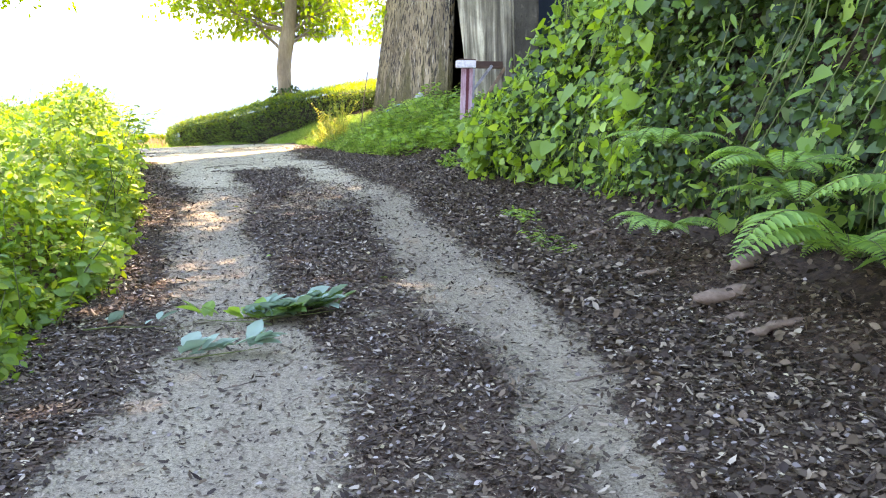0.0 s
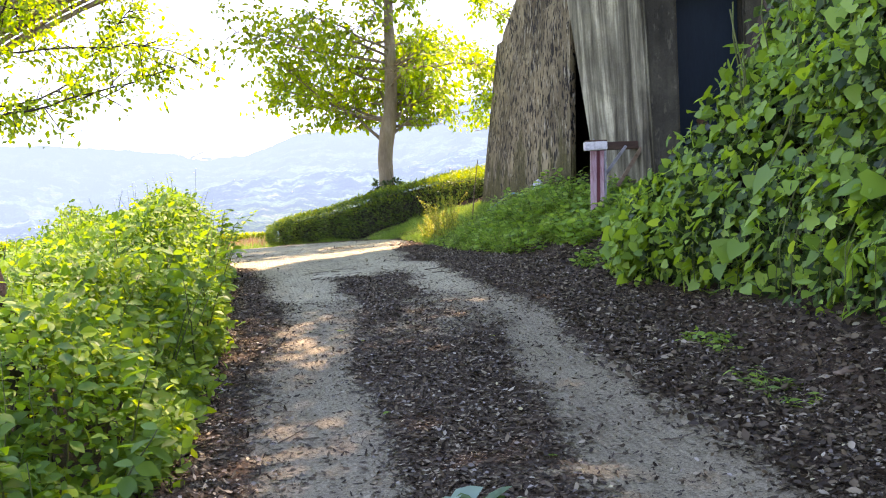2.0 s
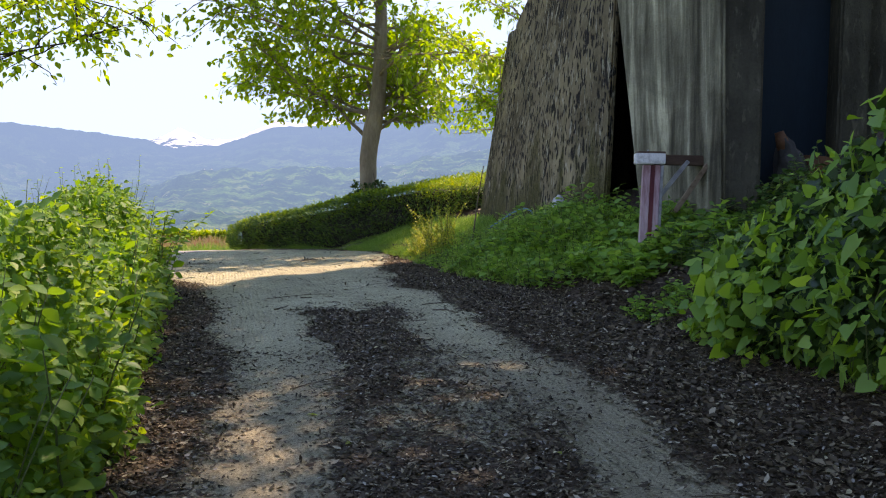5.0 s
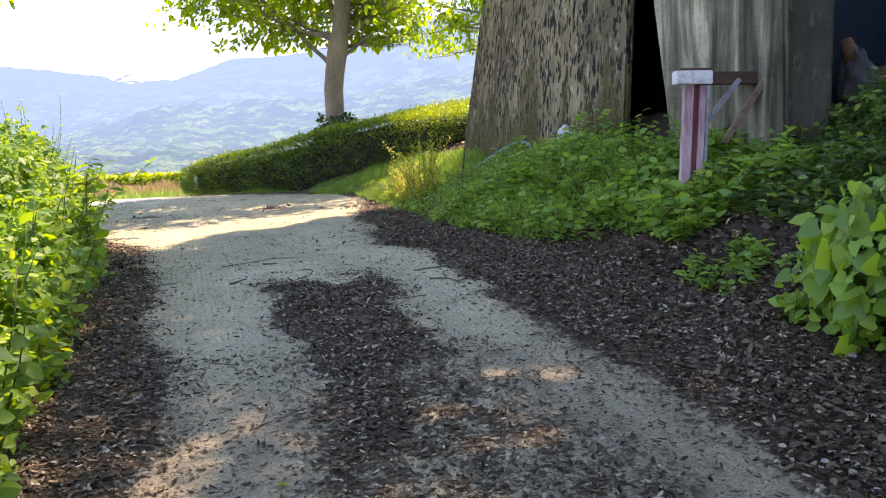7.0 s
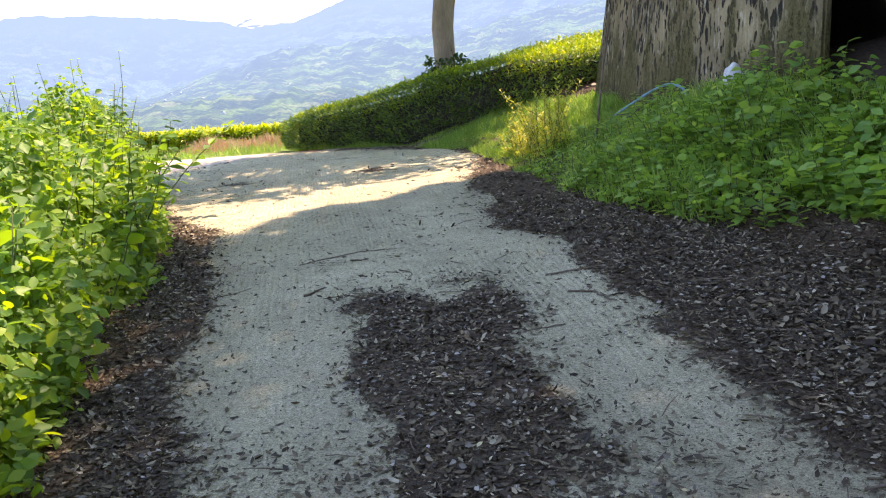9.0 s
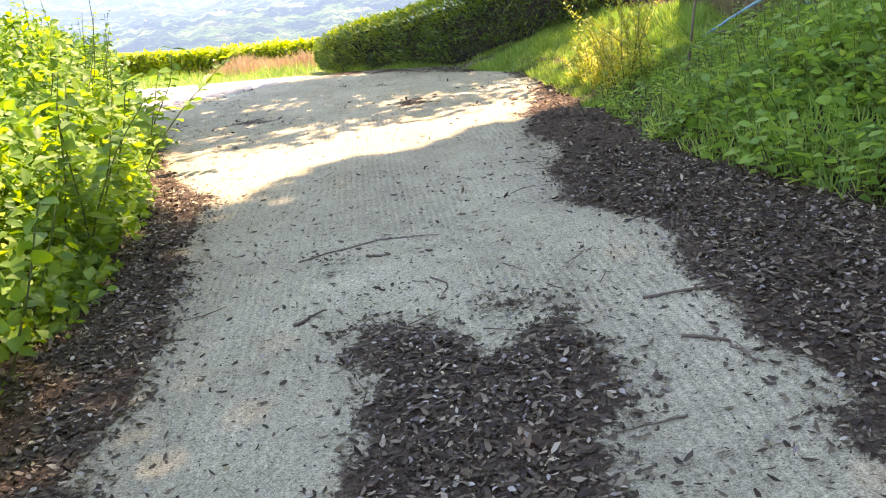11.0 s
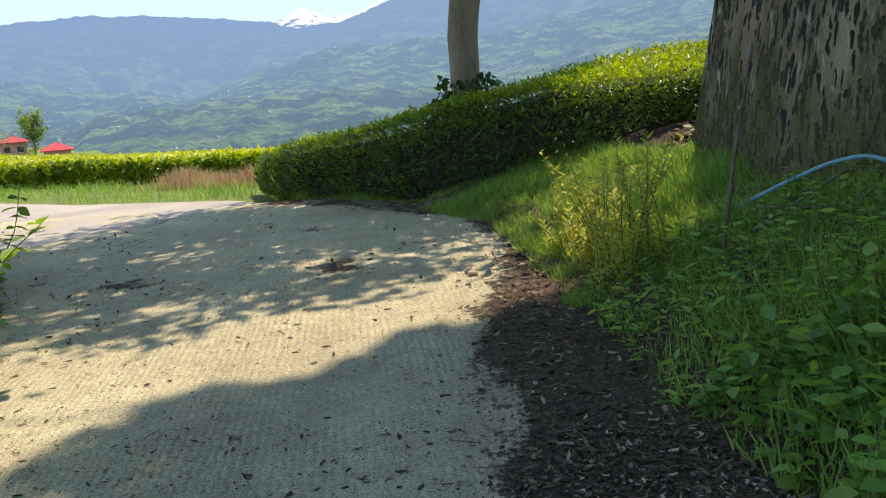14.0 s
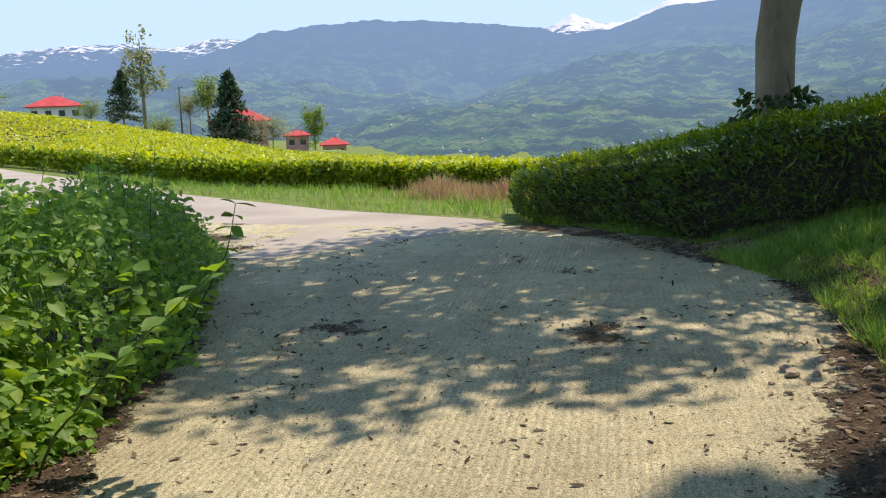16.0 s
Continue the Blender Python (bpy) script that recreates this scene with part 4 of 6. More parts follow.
def canopy_tree(trunk, y0, y1, n, seed, x0=.25, wide=8.2, more=(), end=None, high=(13.5, 17)):
    """A spreading crown over the stretch of track from y0 to y1, open where the sun comes through."""
    r = np.random.default_rng(seed)
    base = np.array([trunk[0], trunk[1], float(ground_z(*trunk)) - .3])
    top = empty("unseen_shade_tree", Matrix.Translation(base))
    fork = np.array([trunk[0] - .3, trunk[1] + .6, high[0] - 4])
    pieces = [tube_arrays(np.linspace(base, fork, 8) - base, np.linspace(.36, .24, 8), 12, .05), tube_arrays(np.linspace(fork, fork + [-.3, .6, 6.5], 6) - base, np.linspace(.24, .06, 6), 10, .05)]
    P = []
    spots = [(None, r.uniform(y0, y1), 340, .78) for k in range(n)]
    for xa, xb, ya, yb, m, count, wid in more:
        spots += [(r.uniform(xa, xb), r.uniform(ya, yb), count, wid) for k in range(m)]
    for x, y, count, wid in spots:
        h = r.uniform(*high)
        if x is None:
            x = edge_l(min(y, 22)) + x0 + r.uniform(0, 1) ** .9 * wide
        q = np.array([x, y, .4]) + np.array(sd) * (h / sd.z)
        a = np.linspace(0, 1, 7)[:, None]
        start = fork + [-.1, .1, r.uniform(0, 3.4)]
        pts = start * (1 - a) + q * a + np.array([0, 0, .9]) * np.sin(a * 3.14) + r.normal(0, .08, (7, 3)) * (a > 0)
        pieces.append(tube_arrays(pts - base, np.linspace(.07, .012, 7), 5))
        P.append(q + r.normal(0, 1, (count, 3)) * [wid * 1.25, wid * .8, .3])
    smooth(joined("trunk", pieces, M_BARK, top))
    P = np.concatenate(P)
    foot_x, foot_y = P[:, 0] - (P[:, 2] - .45) * sd.x / sd.z, P[:, 1] - (P[:, 2] - .45) * sd.y / sd.z
    for gx, gy, gr in GAPS:
        k = np.hypot(foot_x - gx, (foot_y - gy) * .8) > gr * .85
        P, foot_x, foot_y = P[k], foot_x[k], foot_y[k]
    ragged = .3 * vnoise(foot_x * 1.6, foot_y * 1.6, 3)
    k = (foot_y < 9.5) | (foot_y > 17) | (foot_x > edge_l(foot_y) - .15 + ragged)
    if end is not None:
        k &= foot_y < end(foot_x) + .2 + .75 * vnoise(foot_x * .8 + 3, foot_y * .8, 4)
    P = P[k]
    leaves("crown", P - base, r.normal(0, .7, P.shape) - [0, 0, .3], tilted_n(len(P), r), .24 * r.uniform(.7, 1.25, len(P)), "quad", L_TREE, top)
    return tagged(top, "tall unseen spreading broadleaf tree placed to shade the track", "tree", "shade trees")


def tilted_n(n, r):
    return r.normal(0, .5, (n, 3)) + np.array([0, 0, 1.0])


canopy_tree((4.6, 4.0), -3, 6, 100, 21)
canopy_tree((4.9, 9.5), 4.5, 11.8, 86, 22)
canopy_tree((5.2, 23.0), 11, 17.2, 92, 23, more=[(-3.7, .8, 16.8, 18.0, 34, 300, .55), (-2.7, .2, 17.6, 19.1, 24, 300, .5)], end=SHADE_END)
# unseen tree added left of the track to shade shrubs and cast dapples
canopy_tree((-13.0, 18.0), 17.8, 22.5, 15, 24, -3.2, 3.4, more=[(-8.6, -3.4, 18.5, 23.6, 48, 70, .27), (-9, -4.5, 21.8, 25, 9, 150, .5)], high=(7.5, 9.5))

# ---------------------------------------------------------------- planting helpers


def on_ground(x, y, lift=0.0):
    return np.stack([x, y, ground_z(x, y) + lift], -1)


def tilted(n, spread, r, up=1.0):
    return r.normal(0, spread, (n, 3)) + np.array([0, 0, up])


def shrub_band(name, y0, y1, depth, height, n, mat, kind, size, seed, label, side=-1, edge=edge_l, offset=0.0, clear=None):
    """Shrubs along one edge of the track: leaves on a lumpy dome and inside it, on stems."""
    r = np.random.default_rng(seed)
    top = empty(name, Matrix.Translation((float(edge((y0 + y1) / 2)), (y0 + y1) / 2, float(road_z((y0 + y1) / 2)))))
    org = np.array(top.matrix_world.translation)
    y = r.uniform(y0, y1, n)
    d = r.uniform(0, 1, n) ** 1.5 * depth
    lump = 1 + 0.5 * vnoise(y * 1.1, d * 1.2 + 5, 4)
    endf = np.clip(np.minimum(y - y0, y1 - y) / 0.5, 0.25, 1) ** 0.5
    prof = height(y) * lump * np.clip(d / 0.55, 0, 1) ** 0.55 * endf
    z = prof * (1 - np.abs(r.normal(0, 0.22, n)))
    z = np.where(d < 0.25, prof * r.uniform(0, 1, n), z)
    jitter = r.normal(0, 0.07, (n, 2))
    x = edge(y) + side * (d + offset) + jitter[:, 0] + side * 0.3 * vnoise(y * 1.4, z * 1.6, 3)
    P = on_ground(x, y + jitter[:, 1])
    P[:, 2] += np.clip(z, 0.02, None)
    face = np.stack([np.full(n, -side * 0.5), np.full(n, -0.25), np.full(n, 0.9)], -1) + r.normal(0, 0.45, (n, 3))
    tip = np.stack([np.full(n, -side * 0.5), r.normal(0, 0.7, n), r.normal(-0.1, 0.45, n)], -1) + r.normal(0, 0.3, (n, 3))
    sz = size * (.45 + 1.1 * r.uniform(0, 1, n) ** 1.7)
    cut = np.linspace(y0, y1, 5)
    for a, c in zip(cut[:-1], cut[1:]):
        k = (y >= a) & (y < c)
        tagged(leaves("leaf_clump", P[k] - org, tip[k], face[k], sz[k], kind, mat, top), kind="stuff")
    pieces = []
    for k in range(int((y1 - y0) * 16)):
        yy, dd = r.uniform(y0 + .2, y1 - .2), r.uniform(0.15, depth)
        p = on_ground(np.array([edge(yy) + side * (dd + offset)]), np.array([yy]))[0] - org - [0, 0, .03]
        hh = float(height(yy)) * r.uniform(0.6, 1.02)
        pieces.append(tube_arrays(branch_points(p, (-side * .15 + r.normal(0, .15), r.normal(0, .15), 1), hh, 4, 0, 0.1, r), np.linspace(.007, .003, 5), 4))
    tagged(joined("undergrowth", pieces, M_STEM, top), kind="stuff")
    return tagged(top, label, "shrubs")


tall = line([(0, 0.85), (4.5, .8), (6.3, .78), (8, 1.1), (12, 1.1), (14, 1.2), (17, 1.4), (19, 1.2), (21, .95), (23, .6)])
for i, (a, c, n) in enumerate([(2.5, 6, 13000), (5.7, 9, 17000), (8.6, 12, 19000), (11.6, 15, 19000), (14.5, 18, 18000), (17.5, 22.6, 22000)]):
    shrub_band("shrub_bank", a, c, 2.6, tall, n, L_SHRUB if i < 5 else L_WEED, "oval", 0.074 if i < 5 else .06, 30 + i, "bright green knee-high leafy shrubs along the verge")


def bank_height(y):
    return np.interp(y, [-4, 9.5, 10.0, 10.6, 11.2, 11.9], [4.4, 4.2, 2.6, 1.35, 1.0, .35])


def ivy_bank(name, y0, y1, n, mat, kind, size, seed, label, deep=0.0, even=0.0):
    """Creepers hanging over the steep bank in clumps: leaves face out and droop, with vines among them."""
    r = np.random.default_rng(seed)
    top = empty(name, Matrix.Translation((1.0, (y0 + y1) / 2, 0.6)))
    org = np.array(top.matrix_world.translation)
    y = r.uniform(y0, y1, n)
    h = r.uniform(0.0, 1, n) ** 0.95 * bank_height(y)
    dens = fbm(y * 2.2, h * 2.2, seed * .37, 4)
    keep = r.uniform(-.9, .45, n) < dens + even
    y, h = y[keep], h[keep]
    n = len(y)
    bulge = 0.44 * fbm(y * 1.3, h * 1.5, .7, 4) + 0.18 * fbm(y * 4.4, h * 4.4, seed * .11, 3)
    x = edge_r(y) + bank_foot(y) + 0.06 + 0.2 * h - bulge * np.clip(h, .15, 1) - 0.2 * np.sin(np.clip(h, 0, 1.2) / 1.2 * 3.14) + np.abs(r.normal(0, 0.13, n)) + deep
    x = np.where(h > bank_height(y) - 0.25, x + r.uniform(0, 1.2, n), x)
    z = road_z(y) + 0.16 + .55 * bank_foot(y) + h
    P = np.stack([x, y, z], -1)
    ay, az = fbm(y * 1.9, h * 1.9, seed * .21), fbm(y * 2.4, h * 2.1, seed * .31 + 4)
    face = np.stack([np.full(n, -0.7), -0.3 + .8 * ay, 0.55 + .5 * az], -1) + r.normal(0, 0.55, (n, 3))
    tip = np.stack([np.full(n, -0.45), 1.1 * az, -0.55 + .6 * ay], -1) + r.normal(0, 0.6, (n, 3))
    sz = size * (.35 + .95 * r.uniform(0, 1, n) ** 1.6) * (1 + .4 * az)
    cut = np.linspace(y0, y1, 1 + max(2, int((y1 - y0) / .9)))
    for a, c in zip(cut[:-1], cut[1:]):
        k = (y >= a) & (y < c)
        tagged(leaves("leaf_clump", P[k] - org, tip[k], face[k], sz[k], kind, mat, top), kind="stuff")
        yy = r.uniform(a, c)
        hh = float(bank_height(yy)) * r.uniform(.6, .95)
        q = np.linspace(hh, .15, 9)
        vine = np.stack([edge_r(yy) + bank_foot(yy) + .05 + .2 * q - .12 * np.sin(q * 3), yy + np.cumsum(r.normal(0, .06, 9)), road_z(yy) + .1 + .55 * bank_foot(yy) + q], -1)
        tube("vine", vine - org, np.linspace(.008, .003, 9), M_STEM, top, 5)
    return tagged(top, label, "creeper")


# backing leaves coloured darker to stand for shade between the front leaves
ivy_bank("ivy_bank", 2, 7, 16000, L_IVYDARK, "heart", 0.1, 51, "dense backing ivy on the steep bank, coloured dark for shade", .13, 1.0)
ivy_bank("ivy_bank", 7, 11.8, 15000, L_IVYDARK, "heart", 0.095, 52, "dense backing ivy on the steep bank, coloured dark for shade", .14, 1.0)
ivy_bank("ivy_bank", -3, 4, 9000, L_IVY, "heart", 0.1, 41, "dark glossy ivy covering the steep bank", .05)
ivy_bank("ivy_bank", 4, 7.5, 11000, L_IVY, "maple", 0.075, 42, "dark glossy ivy and small-leaved creeper on the steep bank", .06)
ivy_bank("ivy_bank", 7.5, 11.9, 17000, L_IVY, "maple", 0.075, 43, "dark glossy ivy and small-leaved creeper on the steep bank", 0.08)
ivy_bank("creeper_bank", 3.5, 8.0, 1300, L_CREEPER, "oval", 0.1, 44, "light green large-leaved creeper hanging on the bank", -0.03)
ivy_bank("creeper_bank", 7.5, 9.6, 2600, L_CREEPER, "heart", 0.1, 45, "light green large-leaved creeper hanging on the bank", -0.05)
ivy_bank("creeper_bank", 9.4, 11.9, 2000, L_CREEPER, "heart", 0.1, 46, "bright green heart-leaved creeper at the bank's end", -0.07)
ivy_bank("creeper_bank", 3.6, 7.5, 110, L_CREEPER, "heart", 0.19, 48, "large pale green creeper leaves over dark ivy", -0.06)
ivy_bank("creeper_bank", 7.5, 11.3, 420, L_CREEPER, "heart", 0.17, 49, "large pale green creeper leaves over dark ivy", -0.09)
ivy_bank("nettle_bank", 3.5, 10.5, 3000, L_WEED, "lance", 0.14, 47, "narrow-leaved green weeds growing out of the bank", -0.02)


def fern(at, turn, scale, seed, n=9):
    """A clump of arching fronds; each frond is a rachis with rows of leaflets."""
    r = np.random.default_rng(seed)
    top = empty("fern", pose(*at, 0, 0, turn))
    for k in range(n):
        a = radians(90 + 300 * (k - n / 2) / n) + r.normal(0, .15)
        ln = scale * r.uniform(0.6, 1.05)
        s = np.linspace(0, 1, 26)
        arch = r.uniform(0.4, 0.75)
        R = ln * (s * 0.95)
        Z = ln * (arch * 1.5 * s - 1.35 * arch * s ** 2.1)
        pts = np.stack([np.cos(a) * R, np.sin(a) * R, Z], -1)
        d = unit(np.gradient(pts, axis=0))
        out = unit(np.cross(d, [0, 0, 1.0]))
        prof = ln * 0.24 * np.sin(np.clip(s * 1.02, 0.02, 1) * math.pi * .93) ** .8 * (1.15 - .55 * s)
        P = np.concatenate([pts[3:], pts[3:]])
        T = np.concatenate([out[3:] + d[3:] * .35 - [0, 0, .15], -out[3:] + d[3:] * .35 - [0, 0, .15]])
        N = np.tile(unit(np.cross(out, d))[3:], (2, 1))
        N = np.where(N[:, 2:] < 0, -N, N)
        fr = leaves("frond", P, T, N + r.normal(0, .12, N.shape), np.concatenate([prof[3:], prof[3:]]), "lance", L_FERN, top)
        tube("rachis", pts, np.linspace(.005, .0015, 26), M_STEM, fr, 4)
    return tagged(top, "bright green arching fern at the foot of the bank", "fern", "bank ferns")


for i, (fx, fy, h, s) in enumerate([(1.86, 4.6, .55, .65), (1.75, 4.3, .6, .85), (1.8, 5.1, .75, .5), (1.75, 5.2, .9, .6), (1.3, 6.1, .4, .5), (1.9, 3.7, .9, .8), (1.35, 6.3, .95, .5)]):
    fern((fx + float(bank_foot(fy)) * .4, fy, float(road_z(fy)) + h + .05), 180, s, 60 + i)


def tea_hedge(name, poly, height, n, top_mat, label, seed, leaf=0.075, side_mat=None, crest=None):
    """A clipped tea row over a patch of ground given by its outline: flat-domed top, sides coloured darker for shade.
    """
    r = np.random.default_rng(seed)
    P2 = []
    for a, bb in zip(poly, poly[1:] + poly[:1]):
        m = max(1, int(math.dist(a, bb) / (.6 if leaf < .1 else 1.1)))
        P2 += [(a[0] + (bb[0] - a[0]) * i / m, a[1] + (bb[1] - a[1]) * i / m) for i in range(m)]
    P2 = np.array(P2)
    P2 = P2 + (.09 if leaf < .1 else .32) * np.stack([vnoise(P2[:, 0] * .9, P2[:, 1] * .9 + 7, 3), vnoise(P2[:, 0] * .9 + 5, P2[:, 1] * .9, 3)], -1)
    lo, hi = P2.min(0), P2.max(0)
    def inside(q):
        c = np.zeros(len(q), bool)
        j = len(P2) - 1
        for i in range(len(P2)):
            a, bb = P2[i], P2[j]
            hit = ((a[1] > q[:, 1]) != (bb[1] > q[:, 1])) & (q[:, 0] < (bb[0] - a[0]) * (q[:, 1] - a[1]) / (bb[1] - a[1] + 1e-12) + a[0])
            c ^= hit
            j = i
        return c
    def edge_dist(q):
        d = np.full(len(q), 1e9)
        for i in range(len(P2)):
            a, bb = P2[i], P2[(i + 1) % len(P2)]
            t = np.clip(((q - a) @ (bb - a)) / ((bb - a) @ (bb - a)), 0, 1)
            d = np.minimum(d, np.linalg.norm(q - a - t[:, None] * (bb - a), axis=1))
        return d
    def tall_at(x, y):
        lumps = fbm(x * 1.3, y * 1.3, seed, 3)
        return height * (1 + .1 * lumps) if crest is None else np.maximum(crest(x, y) - ground_z(x, y), .25) + .05 * lumps
    q = r.uniform(lo, hi, (n * 4, 2))
    q = q[inside(q)]
    q = q[:n]
    d = edge_dist(q)
    H = tall_at(q[:, 0], q[:, 1]) * np.clip(d / 0.16, 0.45, 1) ** 0.4
    c = P2.mean(0)
    top = empty(name, Matrix.Translation((c[0], c[1], float(ground_z(c[0], c[1])))))
    org = np.array(top.matrix_world.translation)
    P = on_ground(q[:, 0], q[:, 1])
    P[:, 2] += H + r.normal(0, 0.035, len(q))
    tip = r.normal(0, 0.7, (len(q), 3)) * [1, 1, .5] + [0, 0, 0.55 if leaf < .1 else .12]
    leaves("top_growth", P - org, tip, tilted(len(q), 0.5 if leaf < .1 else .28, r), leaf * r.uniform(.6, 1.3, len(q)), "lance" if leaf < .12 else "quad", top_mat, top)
    # sides
    peri = np.linalg.norm(np.roll(P2, -1, 0) - P2, axis=1)
    k = int(n * (0.8 if leaf < .08 else .55))
    e = r.choice(len(P2), k, p=peri / peri.sum())
    t = r.uniform(0, 1, (k, 1))
    s = P2[e] * (1 - t) + np.roll(P2, -1, 0)[e] * t
    inw = unit(c - s) * np.abs(r.normal(0.06, 0.09, (k, 1)))
    hh = r.uniform(0.08, 0.98, k)
    bul = 0.12 * np.sin(hh * 3.0)[:, None]
    s = s + inw - unit(c - s) * bul * (1 + fbm(s[:, :1] * 3, s[:, 1:] * 3, 1))
    P = on_ground(s[:, 0], s[:, 1])
    P[:, 2] += hh * tall_at(s[:, 0], s[:, 1])
    out = np.concatenate([unit(s - c), np.full((k, 1), 0.5)], 1)
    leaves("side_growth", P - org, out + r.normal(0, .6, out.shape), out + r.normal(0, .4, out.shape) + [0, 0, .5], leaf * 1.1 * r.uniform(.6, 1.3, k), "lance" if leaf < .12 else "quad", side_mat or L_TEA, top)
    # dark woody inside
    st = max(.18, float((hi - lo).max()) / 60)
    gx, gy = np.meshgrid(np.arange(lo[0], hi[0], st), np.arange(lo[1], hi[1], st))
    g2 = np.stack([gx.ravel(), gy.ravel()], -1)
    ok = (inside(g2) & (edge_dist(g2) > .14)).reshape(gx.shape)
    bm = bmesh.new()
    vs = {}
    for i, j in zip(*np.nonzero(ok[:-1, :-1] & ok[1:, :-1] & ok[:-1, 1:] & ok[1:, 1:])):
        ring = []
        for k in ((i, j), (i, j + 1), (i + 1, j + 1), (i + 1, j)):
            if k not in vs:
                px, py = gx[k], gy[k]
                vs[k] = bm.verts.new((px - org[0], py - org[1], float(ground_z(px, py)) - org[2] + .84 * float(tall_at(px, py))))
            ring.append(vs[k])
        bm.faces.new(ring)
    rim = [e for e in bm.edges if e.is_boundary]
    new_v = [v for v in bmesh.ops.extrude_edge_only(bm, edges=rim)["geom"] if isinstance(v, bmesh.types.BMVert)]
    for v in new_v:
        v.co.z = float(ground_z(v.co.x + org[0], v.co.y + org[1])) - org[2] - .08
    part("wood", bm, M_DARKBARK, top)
    return tagged(top, label, "tea bush")


crest_line = line([(-8.2, 1.0), (-7.5, 1.14), (-6.4, 1.33), (-5.5, 1.52), (-4.8, 1.68), (-4, 1.85), (-3.3, 1.93), (-2.7, 2.0), (-1.6, 2.12), (.5, 2.3)])


def hedge_crest(x, y):
    return crest_line(x) + .12 * np.clip(y - 23.4, -.5, 2.2) * sstep(-4.0, -2.6, x)


tea_hedge("tea_hedge", [(-8.15, 26.9), (-7.6, 25.8), (-6.8, 25.3), (-5.7, 24.6), (-4.8, 23.9), (-3.8, 23.35), (-2.4, 22.9), (-1.2, 22.7), (.5, 22.8), (1.0, 26.0), (-1.2, 25.4), (-2.6, 25.0), (-4.0, 24.9), (-5.0, 25.3), (-6.0, 26.0), (-7.2, 27.2)], 0.56, 26000, L_TEABRIGHT, "clipped tea hedge with sunlit young tops and dark shaded sides", 71, 0.075, L_TEASHADED, hedge_crest)
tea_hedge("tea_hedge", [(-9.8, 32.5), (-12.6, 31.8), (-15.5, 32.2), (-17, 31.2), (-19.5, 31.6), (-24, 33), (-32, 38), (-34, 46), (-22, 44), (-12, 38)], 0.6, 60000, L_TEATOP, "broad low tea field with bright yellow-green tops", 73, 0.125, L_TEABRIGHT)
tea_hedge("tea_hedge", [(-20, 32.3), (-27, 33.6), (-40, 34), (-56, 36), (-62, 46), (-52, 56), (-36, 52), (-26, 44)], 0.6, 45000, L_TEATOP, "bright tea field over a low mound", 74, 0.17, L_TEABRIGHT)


def grass(name, n, place, lo, hi, mat, seed, label, kind="blade", lean=0.35, width=1.0):
    r = np.random.default_rng(seed)
    x, y = place(r, n)
    P = on_ground(x, y, -0.01)
    sz = r.uniform(lo, hi, len(x)) * (.55 + .9 * np.clip(vnoise(x * 1.7, y * 1.7, 3) + .45, 0, 1.2))
    tip = r.normal(0, lean, (len(x), 3)) * [1, 1, .2] + [0, 0, 1]
    ob = leaves(name, P, tip, r.normal(0, 1, (len(x), 3)) * [1, 1, .1], sz, kind, mat)
    return tagged(ob, label, "grass", kind="stuff")


def verge(y0, y1, d0, d1):
    def place(r, n):
        y = r.uniform(y0, y1, n)
        d = r.uniform(d0, d1, n)
        return edge_r(y) + d + 0.1 * fbm(y * 3, d * 3, 1), y
    return place


grass("verge_grass", 60000, verge(18.8, 23.4, -0.12, 1.7), .05, .17, L_GRASS, 81, "lush green grass on the verge below the tea hedge", lean=.55)
grass("verge_grass", 12000, verge(23.2, 26.5, 0.1, .9), .05, .15, L_GRASS, 85, "thin short grass at the foot of the tea hedge", lean=.6)
grass("verge_grass", 15000, verge(15.2, 19.4, 0.0, 1.7), .06, .22, L_GRASS, 82, "tall green grass and weeds at the wall's foot")


def far_verge(r, n):
    x = r.uniform(-24, -8.2, n)
    u = r.uniform(0, 1, n)
    y0 = np.interp(x, [-24, -16.2, -12.3, -8.2], [32, 28.8, 27.7, 26.3])
    y1 = np.interp(x, [-24, -17, -12.6, -8.2], [33, 31.5, 32, 30])
    return x, y0 + (y1 - y0) * u


grass("far_grass", 12000, far_verge, .06, .22, L_GRASS, 83, "short sunlit grass strip beside the lane")


def dry_patch(r, n):
    x = r.normal(-10.5, .8, n)
    return x, np.interp(x, [-24, -17, -12.6, -8.2], [33, 31.5, 31.4, 29]) - np.abs(r.normal(0, .55, n))


grass("dry_grass", 3800, dry_patch, .15, .36, L_DRYGRASS, 84, "reddish dry seeding grass before the tea field")


